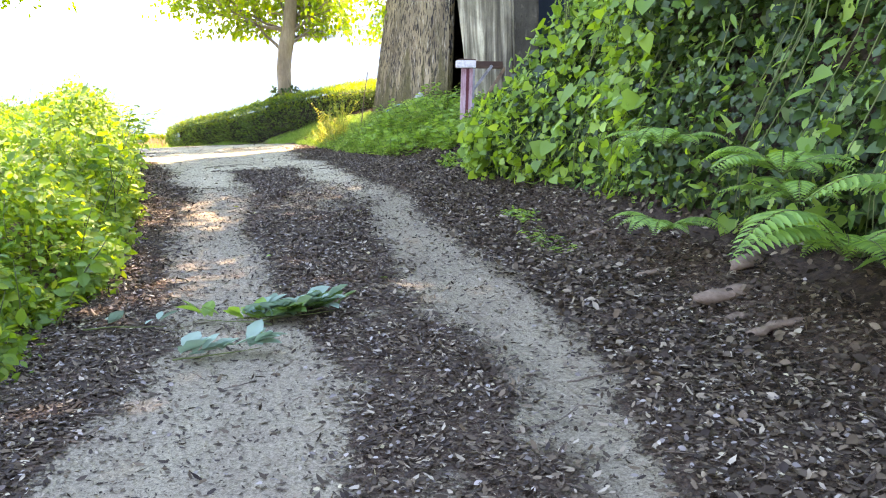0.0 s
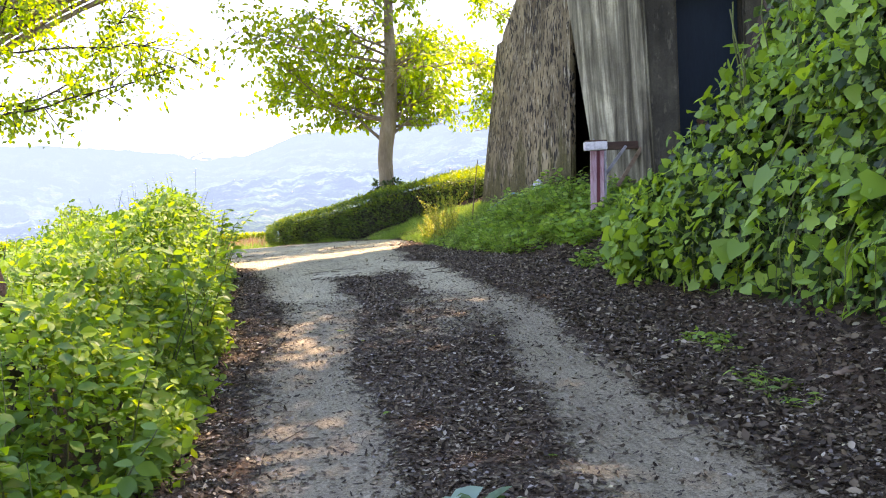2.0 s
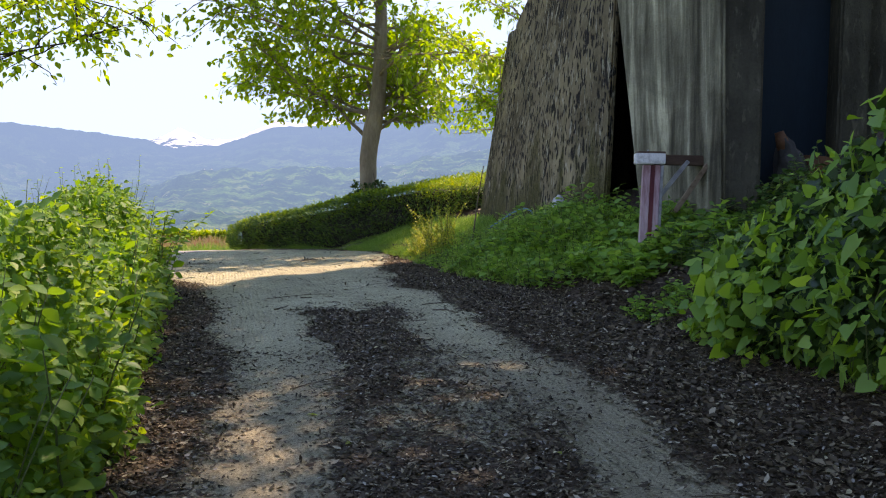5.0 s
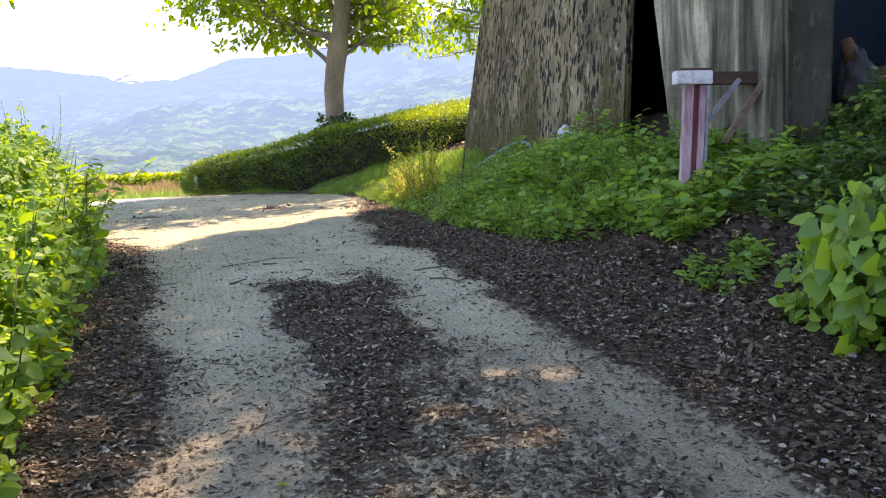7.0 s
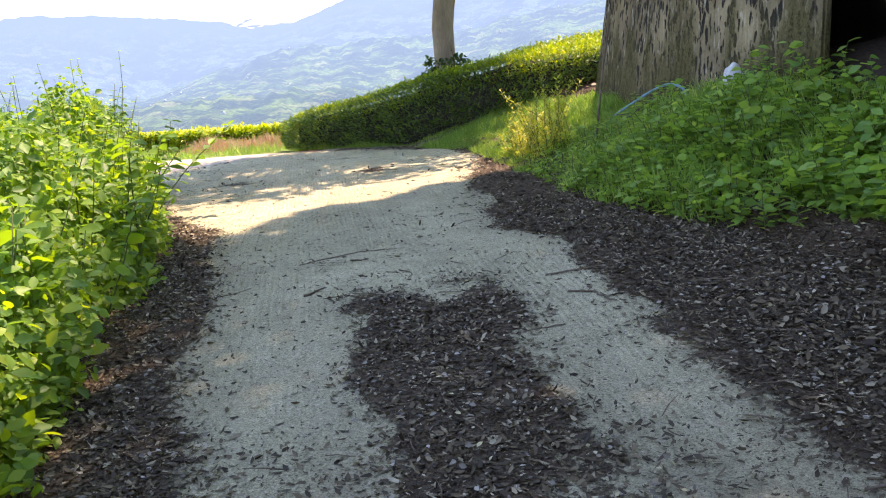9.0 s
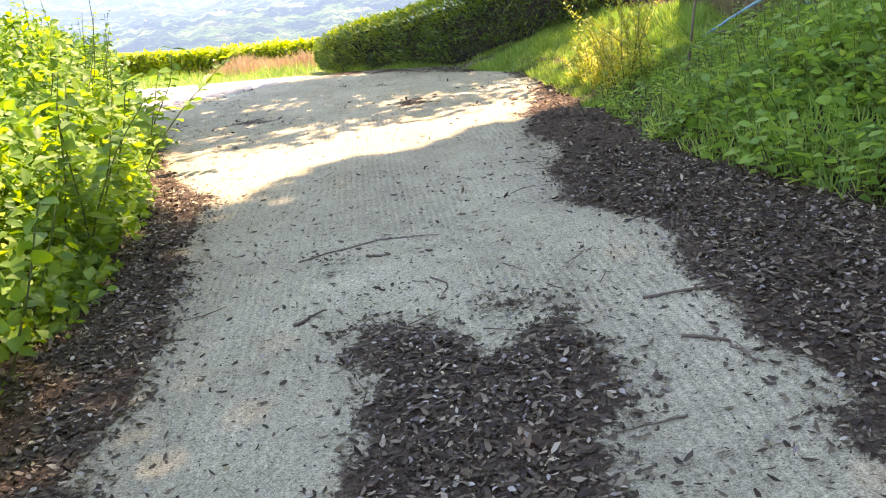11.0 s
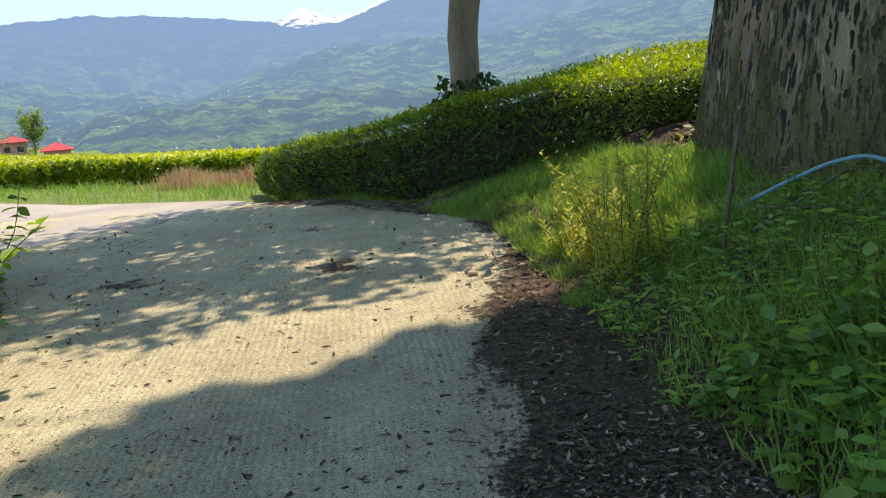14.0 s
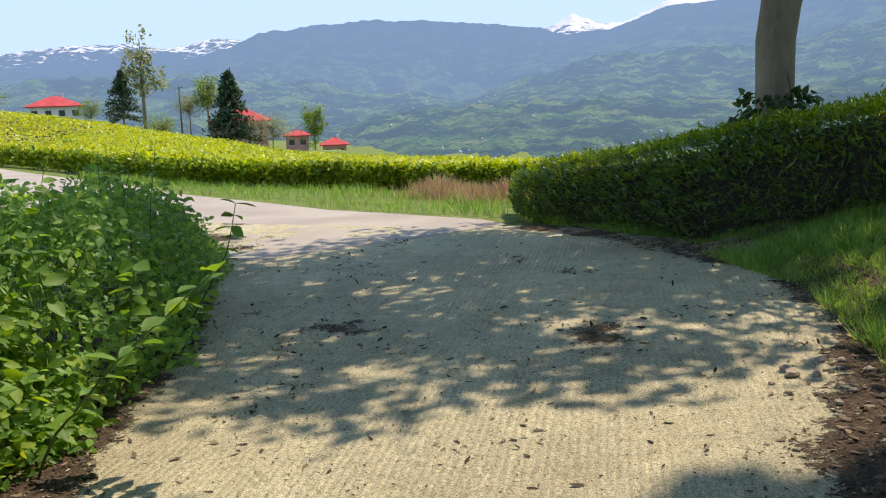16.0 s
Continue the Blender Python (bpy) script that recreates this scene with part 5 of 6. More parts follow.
def weeds(name, y0, y1, d0, d1, n, h, mat, kind, size, seed, label, per=12, lift=.1):
    """Upright leafy weeds: stems with leaves set along them."""
    r = np.random.default_rng(seed)
    ym = (y0 + y1) / 2
    top = empty(name, Matrix.Translation((float(edge_r(ym)) + (d0 + d1) / 2, ym, float(ground_z(edge_r(ym) + (d0 + d1) / 2, ym)))))
    org = np.array(top.matrix_world.translation)
    stems, P, T = [], [], []
    for k in range(n):
        y, d = r.uniform(y0, y1), r.uniform(d0, d1)
        p = on_ground(np.array([edge_r(y) + d]), np.array([y]), -.03)[0] - org
        hh = h * r.uniform(.35, 1.25) * (1 + .7 * float(vnoise(np.array([y * 1.8]), np.array([d * 2.2]), 3)[0]))
        pts = branch_points(p, (r.normal(-.15, .2), r.normal(-.1, .2), 1), hh, 5, -.02, .1, r)
        stems.append(tube_arrays(pts, np.linspace(.005, .002, 6), 4))
        a = np.linspace(.1, 1, per)
        P.append(np.stack([np.interp(a, np.linspace(0, 1, 6), pts[:, c]) for c in range(3)], -1))
        ang = np.arange(per) * 2.4 + r.uniform(0, 6)
        T.append(np.stack([np.cos(ang), np.sin(ang), np.full(per, lift) + r.normal(0, .25, per)], -1))
    tagged(joined("undergrowth", stems, M_STEM, top), kind="stuff")
    P, T = np.concatenate(P), np.concatenate(T)
    leaves("foliage", P, T, tilted(len(P), .55, r), size * r.uniform(.6, 1.25, len(P)), kind, mat, top)
    return tagged(top, label, "weeds")


weeds("weed_patch", 13.7, 15.0, .35, 1.5, 360, .3, L_WEED, "oval", .12, 91, "green leafy weeds growing round the bench post")
weeds("weed_patch", 14.6, 17.2, .0, 1.7, 480, .34, L_WEED, "oval", .095, 92, "green leafy weeds below the wing wall")
weeds("weed_patch", 17.0, 19.3, .0, 1.5, 260, .26, L_WEED, "lance", .08, 93, "green leafy weeds below the wing wall")
weeds("golden_weed", 19.0, 20.6, .05, .6, 95, .66, L_GOLD, "lance", .06, 94, "tall golden-green seeding weed beside the track", 46, .8)

# ---------------------------------------------------------------- litter on the track


def flakes(name, n, y0, y1, size, seed):
    r = np.random.default_rng(seed)
    y = r.uniform(y0, y1, n * 3)
    x = edge_l(y) - .2 + r.uniform(0, 1, n * 3) * (edge_r(y) - edge_l(y) + .6)
    keep = r.uniform(0, 1, n * 3) < litter_at(x, y) ** 1.3 + 0.03 + .09 * (y < 12)
    x, y = x[keep][:n], y[keep][:n]
    P = on_ground(x, y, 0.016)
    P[:, 2] += 0.022 * litter_at(x, y) * r.uniform(.9, 1.7, len(x))
    tip = r.normal(0, 1, (len(x), 3)) * [1, 1, .22]
    ob = leaves(name, P, tip, tilted(len(x), .3, r), size * (.4 + 1.5 * r.uniform(0, 1, len(x)) ** 2.5), "chip", M_FLAKE)
    return tagged(ob, "dark brown fallen leaf fragments on the concrete", "leaf litter", kind="stuff")


flakes("leaf_litter", 120000, 2.0, 9.5, .031, 101)
flakes("leaf_litter", 120000, 9.5, 17, .03, 102)
flakes("leaf_litter", 14000, 17, 24, .035, 103)


def big_leaves(n, place, size, seed):
    r = np.random.default_rng(seed)
    x, y = place(r, n)
    P = on_ground(x, y, .03)
    P[:, 2] += r.uniform(0, .04, n)
    ob = leaves("dead_leaves", P, r.normal(0, 1, (n, 3)) * [1, 1, .3], tilted(n, .5, r), size * r.uniform(.6, 1.3, n), "oval", M_FLAKE)
    return tagged(ob, "larger curled brown dead leaves below the bank", "dead leaves", kind="stuff")


def foot(y0, y1, d0, d1):
    def place(r, n):
        y = r.uniform(y0, y1, n)
        return edge_r(y) + r.uniform(d0, d1, n), y
    return place


def crumbs(n, y0, y1, size, seed):
    """Fine bits of bark and leaf strewn thinly over bare concrete."""
    r = np.random.default_rng(seed)
    y = r.uniform(y0, y1, n * 2)
    x = edge_l(y) + r.uniform(0, 1, n * 2) * (edge_r(y) - edge_l(y))
    k = r.uniform(0, .8, n * 2) < .35 + .6 * vnoise(x * 1.3, y * .9, 4)
    x, y = x[k][:n], y[k][:n]
    P = on_ground(x, y, .018)
    ob = leaves("track_crumbs", P, r.normal(0, 1, P.shape) * [1, 1, .2], tilted(len(x), .35, r), size * (.35 + 1.4 * r.uniform(0, 1, len(x)) ** 3), "chip", M_FLAKE)
    return tagged(ob, "fine dark crumbs of bark and leaf on concrete", "leaf litter", kind="stuff")


crumbs(12000, 3, 12, .022, 131)
crumbs(16000, 11, 21, .015, 132)
big_leaves(4600, foot(2.5, 8.5, -.95, .75), .055, 111)
big_leaves(2400, foot(8.5, 13.5, -.9, .3), .05, 112)
big_leaves(2000, foot(19.3, 22.4, 1.9, 3.6), .08, 114)
big_leaves(1500, foot(11.7, 14.0, -.1, .9), .06, 113)
weeds("weed_tuft", 12.5, 13.1, .0, .45, 60, .22, L_WEED, "oval", .07, 95, "small green weed tuft at the edge of the litter")
weeds("weed_tuft", 6.9, 7.4, -.35, .0, 14, .16, L_WEED, "lance", .07, 96, "small green weed seedling in the litter")
weeds("weed_tuft", 8.2, 8.7, -.3, .0, 16, .14, L_WEED, "oval", .06, 97, "small green weed seedling in the litter")


def curls(n, y0, y1, size, seed):
    """Small pale curled leaves lying on the dark mulch."""
    r = np.random.default_rng(seed)
    y = r.uniform(y0, y1, n * 3)
    x = edge_l(y) - .2 + r.uniform(0, 1, n * 3) * (edge_r(y) - edge_l(y) + .6)
    k = r.uniform(0, 1, n * 3) < litter_at(x, y) + .03
    x, y = x[k][:n], y[k][:n]
    P = on_ground(x, y, .034)
    P[:, 2] += .02 * litter_at(x, y)
    ob = leaves("curled_leaves", P, r.normal(0, 1, P.shape) * [1, 1, .3], tilted(len(x), .45, r), size * r.uniform(.5, 1.4, len(x)), "oval", M_CURL)
    return tagged(ob, "small pale curled dead leaves on dark mulch", "dead leaves", kind="stuff")


curls(5000, 2.0, 9.0, .028, 121)
curls(5000, 9.0, 16.5, .025, 122)
weeds("weed_patch", 12.6, 14.4, .75, 2.4, 420, .3, L_IVY, "oval", .08, 98, "dark green creeping weeds on the slope by the doorway")

# ---------------------------------------------------------------- the bench bracket by the wall
bench = tagged(empty("bench", pose(.42, 14.45, float(ground_z(.42, 14.45)))), "old timber bracket bench with white top and pink striped post", "bench")
bz = float(ground_z(.42, 14.45))
box("top_block", (.31, .16, .115), M_WHITEPAINT, bench, (-.06, 0, 2.165 - bz), (0, 0, 4), .008, "chipped white painted end block")
box("top_plate", (.29, .15, .02), M_BROWNWOOD, bench, (-.05, .0, 2.233 - bz), (0, 0, 4), .004)
beam = box("beam", (.12, .62, .11), M_BROWNWOOD, bench, (.28, .12, 2.16 - bz), (0, 0, -75), .008, "dark brown weathered beam")
h = 2.1 - bz + .15
for nm, dx, w, dp, mt, lb in (("post_board", -.105, .075, .09, M_PINK, "faded pink board"), ("post_core", -.045, .05, .07, M_MAROON, "maroon board"), ("post_board", .01, .055, .09, M_PINK, "faded pink board"), ("post_angle", .055, .028, .1, M_GREYMETAL, "dull grey steel angle")):
    box(nm, (w, dp, h), mt, bench, (dx, 0, h / 2 - .15), (0, 1.5, 4), .004, lb)
box("brace", (.04, .05, .56), M_GREYMETAL, bench, (.19, .05, 1.93 - bz), (0, 38, 8), .004)
box("brace", (.05, .04, .62), M_ROTTEN, bench, (.40, .06, 1.86 - bz), (0, 34, 8), .004)
bolt = bmesh.new()
bmesh.ops.create_cone(bolt, cap_ends=True, segments=8, radius1=.012, radius2=.009, depth=.03)
part("bolt", bolt, M_GREYMETAL, bench).matrix_basis = pose(-.08, 0, 2.25 - bz)

# ---------------------------------------------------------------- hose, stake, sticks, rag, sack at the wall's foot
hp = np.array([(-1.95, 19.75, .93), (-1.77, 19.6, 1.03), (-1.36, 19.3, 1.32), (-1.07, 19.0, 1.52), (-.9, 18.75, 1.6), (-.78, 18.5, 1.56), (-.74, 18.35, 1.43), (-.85, 18.25, 1.22), (-1.02, 18.1, 1.05)])
tt = np.linspace(0, 8, 60)
hs = np.stack([np.interp(tt, np.arange(9), hp[:, k]) for k in range(3)], -1)
for _ in range(6):
    hs[1:-1] = (hs[:-2] + 2 * hs[1:-1] + hs[2:]) / 4
tagged(tube("garden_hose", hs, np.full(60, .014), M_HOSE, sides=10), "blue plastic hose looped in the weeds", "hose")
tagged(tube("stake", branch_points((-1.72, 18.6, .85), (.12, .03, 1), 1.4, 6, 0, .02, rng), np.linspace(.013, .008, 7), M_TWIG), "thin wooden stake leaning on the wall", "stake")
for a, c, rad in [((-1.5, 18.9, 1.0), (-.86, 19.0, 1.54), .014), ((-1.45, 19.1, 1.1), (-.84, 18.95, 1.35), .012), ((-1.4, 19.0, 1.62), (-1.15, 18.85, 1.0), .01), ((-1.2, 18.8, 1.1), (-.8, 18.8, 1.33), .013), ((-1.05, 18.7, 1.0), (-1.45, 19.0, 1.3), .011), ((-1.0, 18.6, .95), (-.75, 18.3, 1.2), .014)]:
    a, c = np.array(a), np.array(c)
    a[2] = float(ground_z(a[0], a[1])) + .04
    pts = branch_points(a, c - a, np.linalg.norm(c - a), 6, 0, .06, rng)
    tagged(tube("stick", pts, np.linspace(rad, rad * .5, 7), M_TWIG), "dry broken stick leaning in the weeds", "stick", "sticks at the wall")
bm = bmesh.new()
bmesh.ops.create_icosphere(bm, subdivisions=3, radius=1)
for v in bm.verts:
    v.co = Vector((v.co.x * .09, v.co.y * .05, v.co.z * .13)) * (1 + .35 * noise.noise(v.co * 2.6))
rag = smooth(part("rag", bm, M_RAG))
rag.matrix_world = pose(-.44, 17.3, float(ground_z(-.44, 17.3)) + .14, 0, 12, 20)
tagged(rag, "crumpled white cloth in the weeds", "cloth")
sack = tagged(empty("sack", pose(1.95, 15.0, float(ground_z(1.95, 15.0)) - .1)), "grey plastic sack slumped in the doorway", "sack")
bm = bmesh.new()
bmesh.ops.create_icosphere(bm, subdivisions=4, radius=1)
for v in bm.verts:
    k = 1 + .22 * noise.noise(v.co * 2.2) + .08 * noise.noise(v.co * 7)
    v.co = Vector((v.co.x * .15 * (1.15 - .5 * v.co.z), v.co.y * .13, v.co.z * .34)) * k
smooth(part("bag", bm, M_SACK, sack)).matrix_basis = pose(.05, 0, .32, 0, -14, 0)
bm = bmesh.new()
bmesh.ops.create_cone(bm, cap_ends=True, segments=14, radius1=.085, radius2=.05, depth=.2)
smooth(part("neck", bm, M_ORANGE, sack, "orange-brown torn top of the sack")).matrix_basis = pose(-.05, 0, .6, 0, -20, 0)
pot = bmesh.new()
bmesh.ops.create_cone(pot, cap_ends=True, segments=20, radius1=.13, radius2=.17, depth=.3)
bmesh.ops.bevel(pot, geom=pot.edges[:], offset=.01, segments=2, affect="EDGES")
pot = part("clay_pot", pot, M_ORANGE)
pot.matrix_world = pose(2.3, 15.05, float(ground_z(2.3, 15.05)) + .1, 0, 6, 0)
tagged(pot, "orange clay pot beside the sack", "pot")

# ---------------------------------------------------------------- fallen things on the track


def top_z(x, y):
    return float(ground_z(x, y)) + .014 + .024 * float(litter_at(np.array(x), np.array(y)))


def fallen(points, rad, label, bend=.05):
    rad = rad * .55
    a = [np.array((x, y, top_z(x, y) + rad * .7)) for x, y in points]
    t = np.linspace(0, len(a) - 1, 12)
    pts = np.stack([np.interp(t, np.arange(len(a)), [p[k] for p in a]) for k in range(3)], -1)
    pts[1:-1] += rng.normal(0, rad * .9, (10, 3)) * [1, 1, .3]
    return tagged(tube("fallen_twig", pts, np.linspace(rad, rad * .45, 12), M_TWIG, sides=6, wobble=.1), label, "twig", "twigs on the track")


for pts, rad in [([(-3.95, 14.95), (-3.6, 15.25), (-3.3, 15.3)], .007), ([(-3.62, 14.05), (-3.52, 14.22)], .016), ([(-3.25, 13.75), (-2.95, 13.98)], .009), ([(-3.1, 14.6), (-2.98, 14.5), (-2.98, 14.3)], .009),
                 ([(-2.05, 14.2), (-1.7, 14.28), (-1.3, 14.35)], .013), ([(-1.9, 13.8), (-1.75, 13.75), (-1.62, 13.55)], .014), ([(-2.75, 14.75), (-2.6, 14.6)], .006), ([(-3.75, 15.1), (-3.55, 15.28), (-3.2, 15.3)], .006),
                 ([(-3.55, 14.97), (-3.42, 14.98)], .014), ([(.3, 3.6), (.5, 3.72), (.62, 3.9)], .008), ([(.6, 4.2), (.9, 4.3), (1.3, 4.28)], .009), ([(-.1, 3.4), (.0, 3.6)], .008), ([(-2.0, 6.9), (-1.85, 7.3)], .006),
                 ([(-1.95, 3.5), (-1.7, 3.7)], .01), ([(-.6, 12.2), (-.1, 12.35)], .012), ([(-1.0, 12.9), (-.5, 12.8)], .013), ([(-1.9, 13.2), (-2.1, 13.1)], .008), ([(-2.6, 10.6), (-2.3, 10.9)], .007), ([(-.9, 11.4), (-.5, 11.5), (-.2, 11.4)], .01)]:
    fallen(pts, rad, "dry brown twig lying on the concrete track")
tw = []
for k in range(900):
    y = rng.uniform(2.2, 17)
    x = edge_l(y) + rng.uniform(0, 1) * (edge_r(y) - edge_l(y))
    if rng.uniform(0, 1) > float(litter_at(np.array(x), np.array(y))) + .12:
        continue
    a = rng.uniform(0, 6.28)
    ln = rng.uniform(.04, .22)
    p0 = np.array((x, y, top_z(x, y) + .006))
    p1 = p0 + [math.cos(a) * ln, math.sin(a) * ln, 0]
    p1[2] = top_z(p1[0], p1[1]) + rng.uniform(.004, .03)
    tw.append(tube_arrays(np.stack([p0, (p0 + p1) / 2 + rng.normal(0, ln * .08, 3) * [1, 1, .2], p1]), [.003, .0028, .0015], 4))
tagged(joined("twig_litter", tw, M_TWIG), "scattered thin dry twigs among the leaf litter", "twigs", kind="stuff")
# dark crumbs strewn over the bare concrete
r = np.random.default_rng(5)
y = r.uniform(2.2, 21, 9000)
x = edge_l(y) + r.uniform(0, 1, 9000) * (edge_r(y) - edge_l(y))
k = litter_at(x, y) < .5
x, y = x[k], y[k]
P = on_ground(x, y, .014)
tagged(leaves("grit", P, r.normal(0, 1, P.shape) * [1, 1, .15], tilted(len(P), .3, r), r.uniform(.006, .019, len(P)), "chip", M_FLAKE), "dark crumbs of leaf and soil on bare concrete", "grit", kind="stuff")


def sprig(x, y, turn, n, size, mat, seed):
    """A cut leafy sprig lying flat on the road."""
    r = np.random.default_rng(seed)
    top = empty("leafy_sprig", pose(x, y, top_z(x, y) + .012, 0, 0, turn))
    pts = branch_points((-.24, 0, 0), (1, .1, .04), .5, 8, 0, .12, r)
    pts[:, 2] = np.abs(pts[:, 2]) * .3 + .006
    tube("stalk", pts, np.linspace(.006, .002, 9), M_STEM, top, 5)
    for k in range(n):
        a = r.uniform(0.05, 1)
        p = np.array([np.interp(a, np.linspace(0, 1, 9), pts[:, c]) for c in range(3)])
        ang = r.uniform(-1.6, 1.6)
        leaves("leaf", p[None] + [0, 0, r.uniform(.015, .05)], np.array([[math.cos(ang), math.sin(ang), r.uniform(.05, .9)]]), np.array([[r.normal(0, .3), r.normal(0, .3), 1]]), np.array([size * r.uniform(.6, 1.2)]), "oval", mat, top)
    return tagged(top, "cut leafy sprig with pale undersides lying on the concrete", "sprig", "sprigs on the track")


sprig(-1.05, 5.52, 8, 48, .17, L_PALE, 201)
sprig(-.98, 5.44, -18, 40, .18, L_PALE, 205)
sprig(-.92, 5.5, 30, 18, .17, L_IVY, 206)
sprig(-1.28, 5.48, 160, 14, .16, L_WEED, 204)
sprig(-1.25, 4.82, 25, 24, .17, L_PALE, 202)
sprig(-1.95, 5.35, 10, 6, .13, L_PALE, 203)
for i, (x, y, c) in enumerate([(-2.35, 10.0, L_GOLD), (-2.0, 9.4, L_GOLD), (-.85, 9.2, L_GOLD), (-.4, 6.4, L_WEED), (-1.4, 7.3, L_WEED)]):
    tagged(leaves("fallen_leaf", np.array([[x, y, top_z(x, y) + .006]]), np.array([[math.cos(i), math.sin(i), .05]]), np.array([[.1, .1, 1.]]), np.array([.07]), "oval", c), "single yellow-green leaf fallen on the concrete", "leaf", "fallen leaves")


def rock(x, y, s, seed, mat, name="rubble", label="pale rubble lump at the track's edge", flat=.6):
    bm = bmesh.new()
    bmesh.ops.create_icosphere(bm, subdivisions=2, radius=1)
    o = Vector((seed * 3.1, seed, 0))
    for v in bm.verts:
        v.co = Vector((v.co.x, v.co.y * .75, v.co.z * flat)) * s * (1 + .4 * noise.noise(v.co * 1.4 + o))
    ob = part(name, bm, mat)
    ob.matrix_world = pose(x, y, top_z(x, y) + s * flat * .55, 0, 0, seed * 40)
    return tagged(ob, label, "rubble", "rubble at the verge")


for i, (x, y, s) in enumerate([(-3.47, 20.0, .035), (-3.42, 19.92, .05), (-3.3, 19.95, .03), (-3.2, 20.2, .026), (-3.05, 20.05, .03), (-3.1, 19.7, .022), (-3.3, 20.2, .03), (-3.15, 19.5, .024), (-3.5, 19.75, .02)]):
    rock(x, y, s, i + 1, M_STONE)


def rotten_log(x, y, ln, wid, turn, seed):
    """A split, crumbling length of wood lying in the litter, its ends broken."""
    r = np.random.default_rng(seed)
    t = np.linspace(-.5, .5, 9)
    pts = np.stack([t * ln, .03 * np.sin(t * 5 + seed), .01 * np.cos(t * 9)], -1)
    rad = wid * (1 - .35 * np.abs(2 * t) ** 3) * r.uniform(.85, 1.15, 9)
    V, F = tube_arrays(pts, rad, 6, .4)
    V += r.normal(0, wid * .12, V.shape)
    V[:, 2] *= .5
    ob = raw("rotten_log", V, F, M_ROTTEN)
    ob.matrix_world = pose(x, y, float(ground_z(x, y)) + wid * .5, 0, r.uniform(-14, -4), turn)
    return tagged(ob, "rotting split log lying in the leaf litter", "log", "rotten wood")


for i, (x, y, ln, wid, turn) in enumerate([(1.75, 5.35, .46, .075, 12), (1.62, 5.05, .5, .06, -8), (1.95, 5.6, .34, .07, 25), (1.5, 6.1, .3, .05, -20), (1.85, 4.7, .4, .06, 5), (1.3, 7.2, .22, .04, 40)]):
    rotten_log(x, y, ln, wid, turn, i + 11)

# ---------------------------------------------------------------- tall sprays over the shrubs
def spray(x, y, h, seed, big=.1):
    r = np.random.default_rng(seed)
    z0 = float(ground_z(x, y))
    top = empty("tall_weed", Matrix.Translation((x, y, z0)))
    pts = branch_points((0, 0, 0), (r.normal(0, .1), r.normal(0, .1), 1), h, 9, 0, .07, r)
    tube("stem", pts, np.linspace(.006, .002, 10), M_STEM, top, 5)
    a = np.linspace(.45, 1, 14)
    P = np.stack([np.interp(a, np.linspace(0, 1, 10), pts[:, c]) for c in range(3)], -1)
    ang = np.arange(14) * 2.4
    T = np.stack([np.cos(ang), np.sin(ang), np.full(14, .15)], -1)
    leaves("foliage", P, T, tilted(14, .3, r), big * r.uniform(.6, 1.1, 14) * np.linspace(1, .5, 14), "oval", L_SHRUB, top)
    return tagged(top, "tall slender weed standing above the shrubs", "weed", "tall weeds")


r = np.random.default_rng(77)
for k in range(95):
    y = r.uniform(5, 20)
    spray(float(edge_l(y)) - r.uniform(.3, 1.8), y, float(tall(y)) * r.uniform(1.0, 1.4), 300 + k, r.uniform(.07, .14))

# ---------------------------------------------------------------- houses and trees beyond the tea


def polar(az, dist, z=None, eye=(-2.81, 14.95)):
    x, y = eye[0] - dist * math.sin(radians(az)), eye[1] + dist * math.cos(radians(az))
    return (x, y, float(ground_z(x, y)) if z is None else z)


def house(az, dist, w, d, hgt, roof_h, base, turn, wall_mat, label, windows):
    """A plastered house with a hipped red roof, eaves, windows and a chimney."""
    x, y, _ = polar(az, dist)
    top = empty("house", pose(x, y, base, 0, 0, turn))
    bm = bmesh.new()
    bmesh.ops.create_cube(bm, size=1)
    bmesh.ops.scale(bm, vec=(w, d, hgt + 6), verts=bm.verts)
    part("wall", bm, wall_mat, top).matrix_basis = pose(0, 0, hgt / 2 - 3)
    bm = bmesh.new()
    e = .6
    lo = [bm.verts.new((sx * (w / 2 + e), sy * (d / 2 + e), hgt)) for sx, sy in ((-1, -1), (1, -1), (1, 1), (-1, 1))]
    l2 = [bm.verts.new((v.co.x, v.co.y, hgt + .18)) for v in lo]
    rg = [bm.verts.new((sx * max(.2, w / 2 - d / 2), 0, hgt + roof_h)) for sx in (-1, 1)]
    bm.faces.new(lo[::-1])
    for i in range(4):
        bm.faces.new((lo[i], lo[(i + 1) % 4], l2[(i + 1) % 4], l2[i]))
    bm.faces.new((l2[0], l2[1], rg[1], rg[0]))
    bm.faces.new((l2[2], l2[3], rg[0], rg[1]))
    bm.faces.new((l2[1], l2[2], rg[1]))
    bm.faces.new((l2[3], l2[0], rg[0]))
    rf = part("roof", bm, M_ROOF, top, "red sheet roof")
    box("chimney", (.6, .6, 1.0), M_HOUSEWALL, rf, (w * .15, 0, hgt + roof_h), (0, 0, 0), .03)
    for i in range(windows):
        wx = (i + .5) / windows * w - w / 2
        win = box("window", (min(1.1, w / windows * .5), .12, 1.1), M_WINDOW, top, (wx, -d / 2, hgt - 1.2), (0, 0, 0), .02)
        box("sill", (min(1.3, w / windows * .6), .2, .08), M_HOUSEWALL, win, (0, -.05, -.6), (0, 0, 0), .01)
    return tagged(top, label, "house")


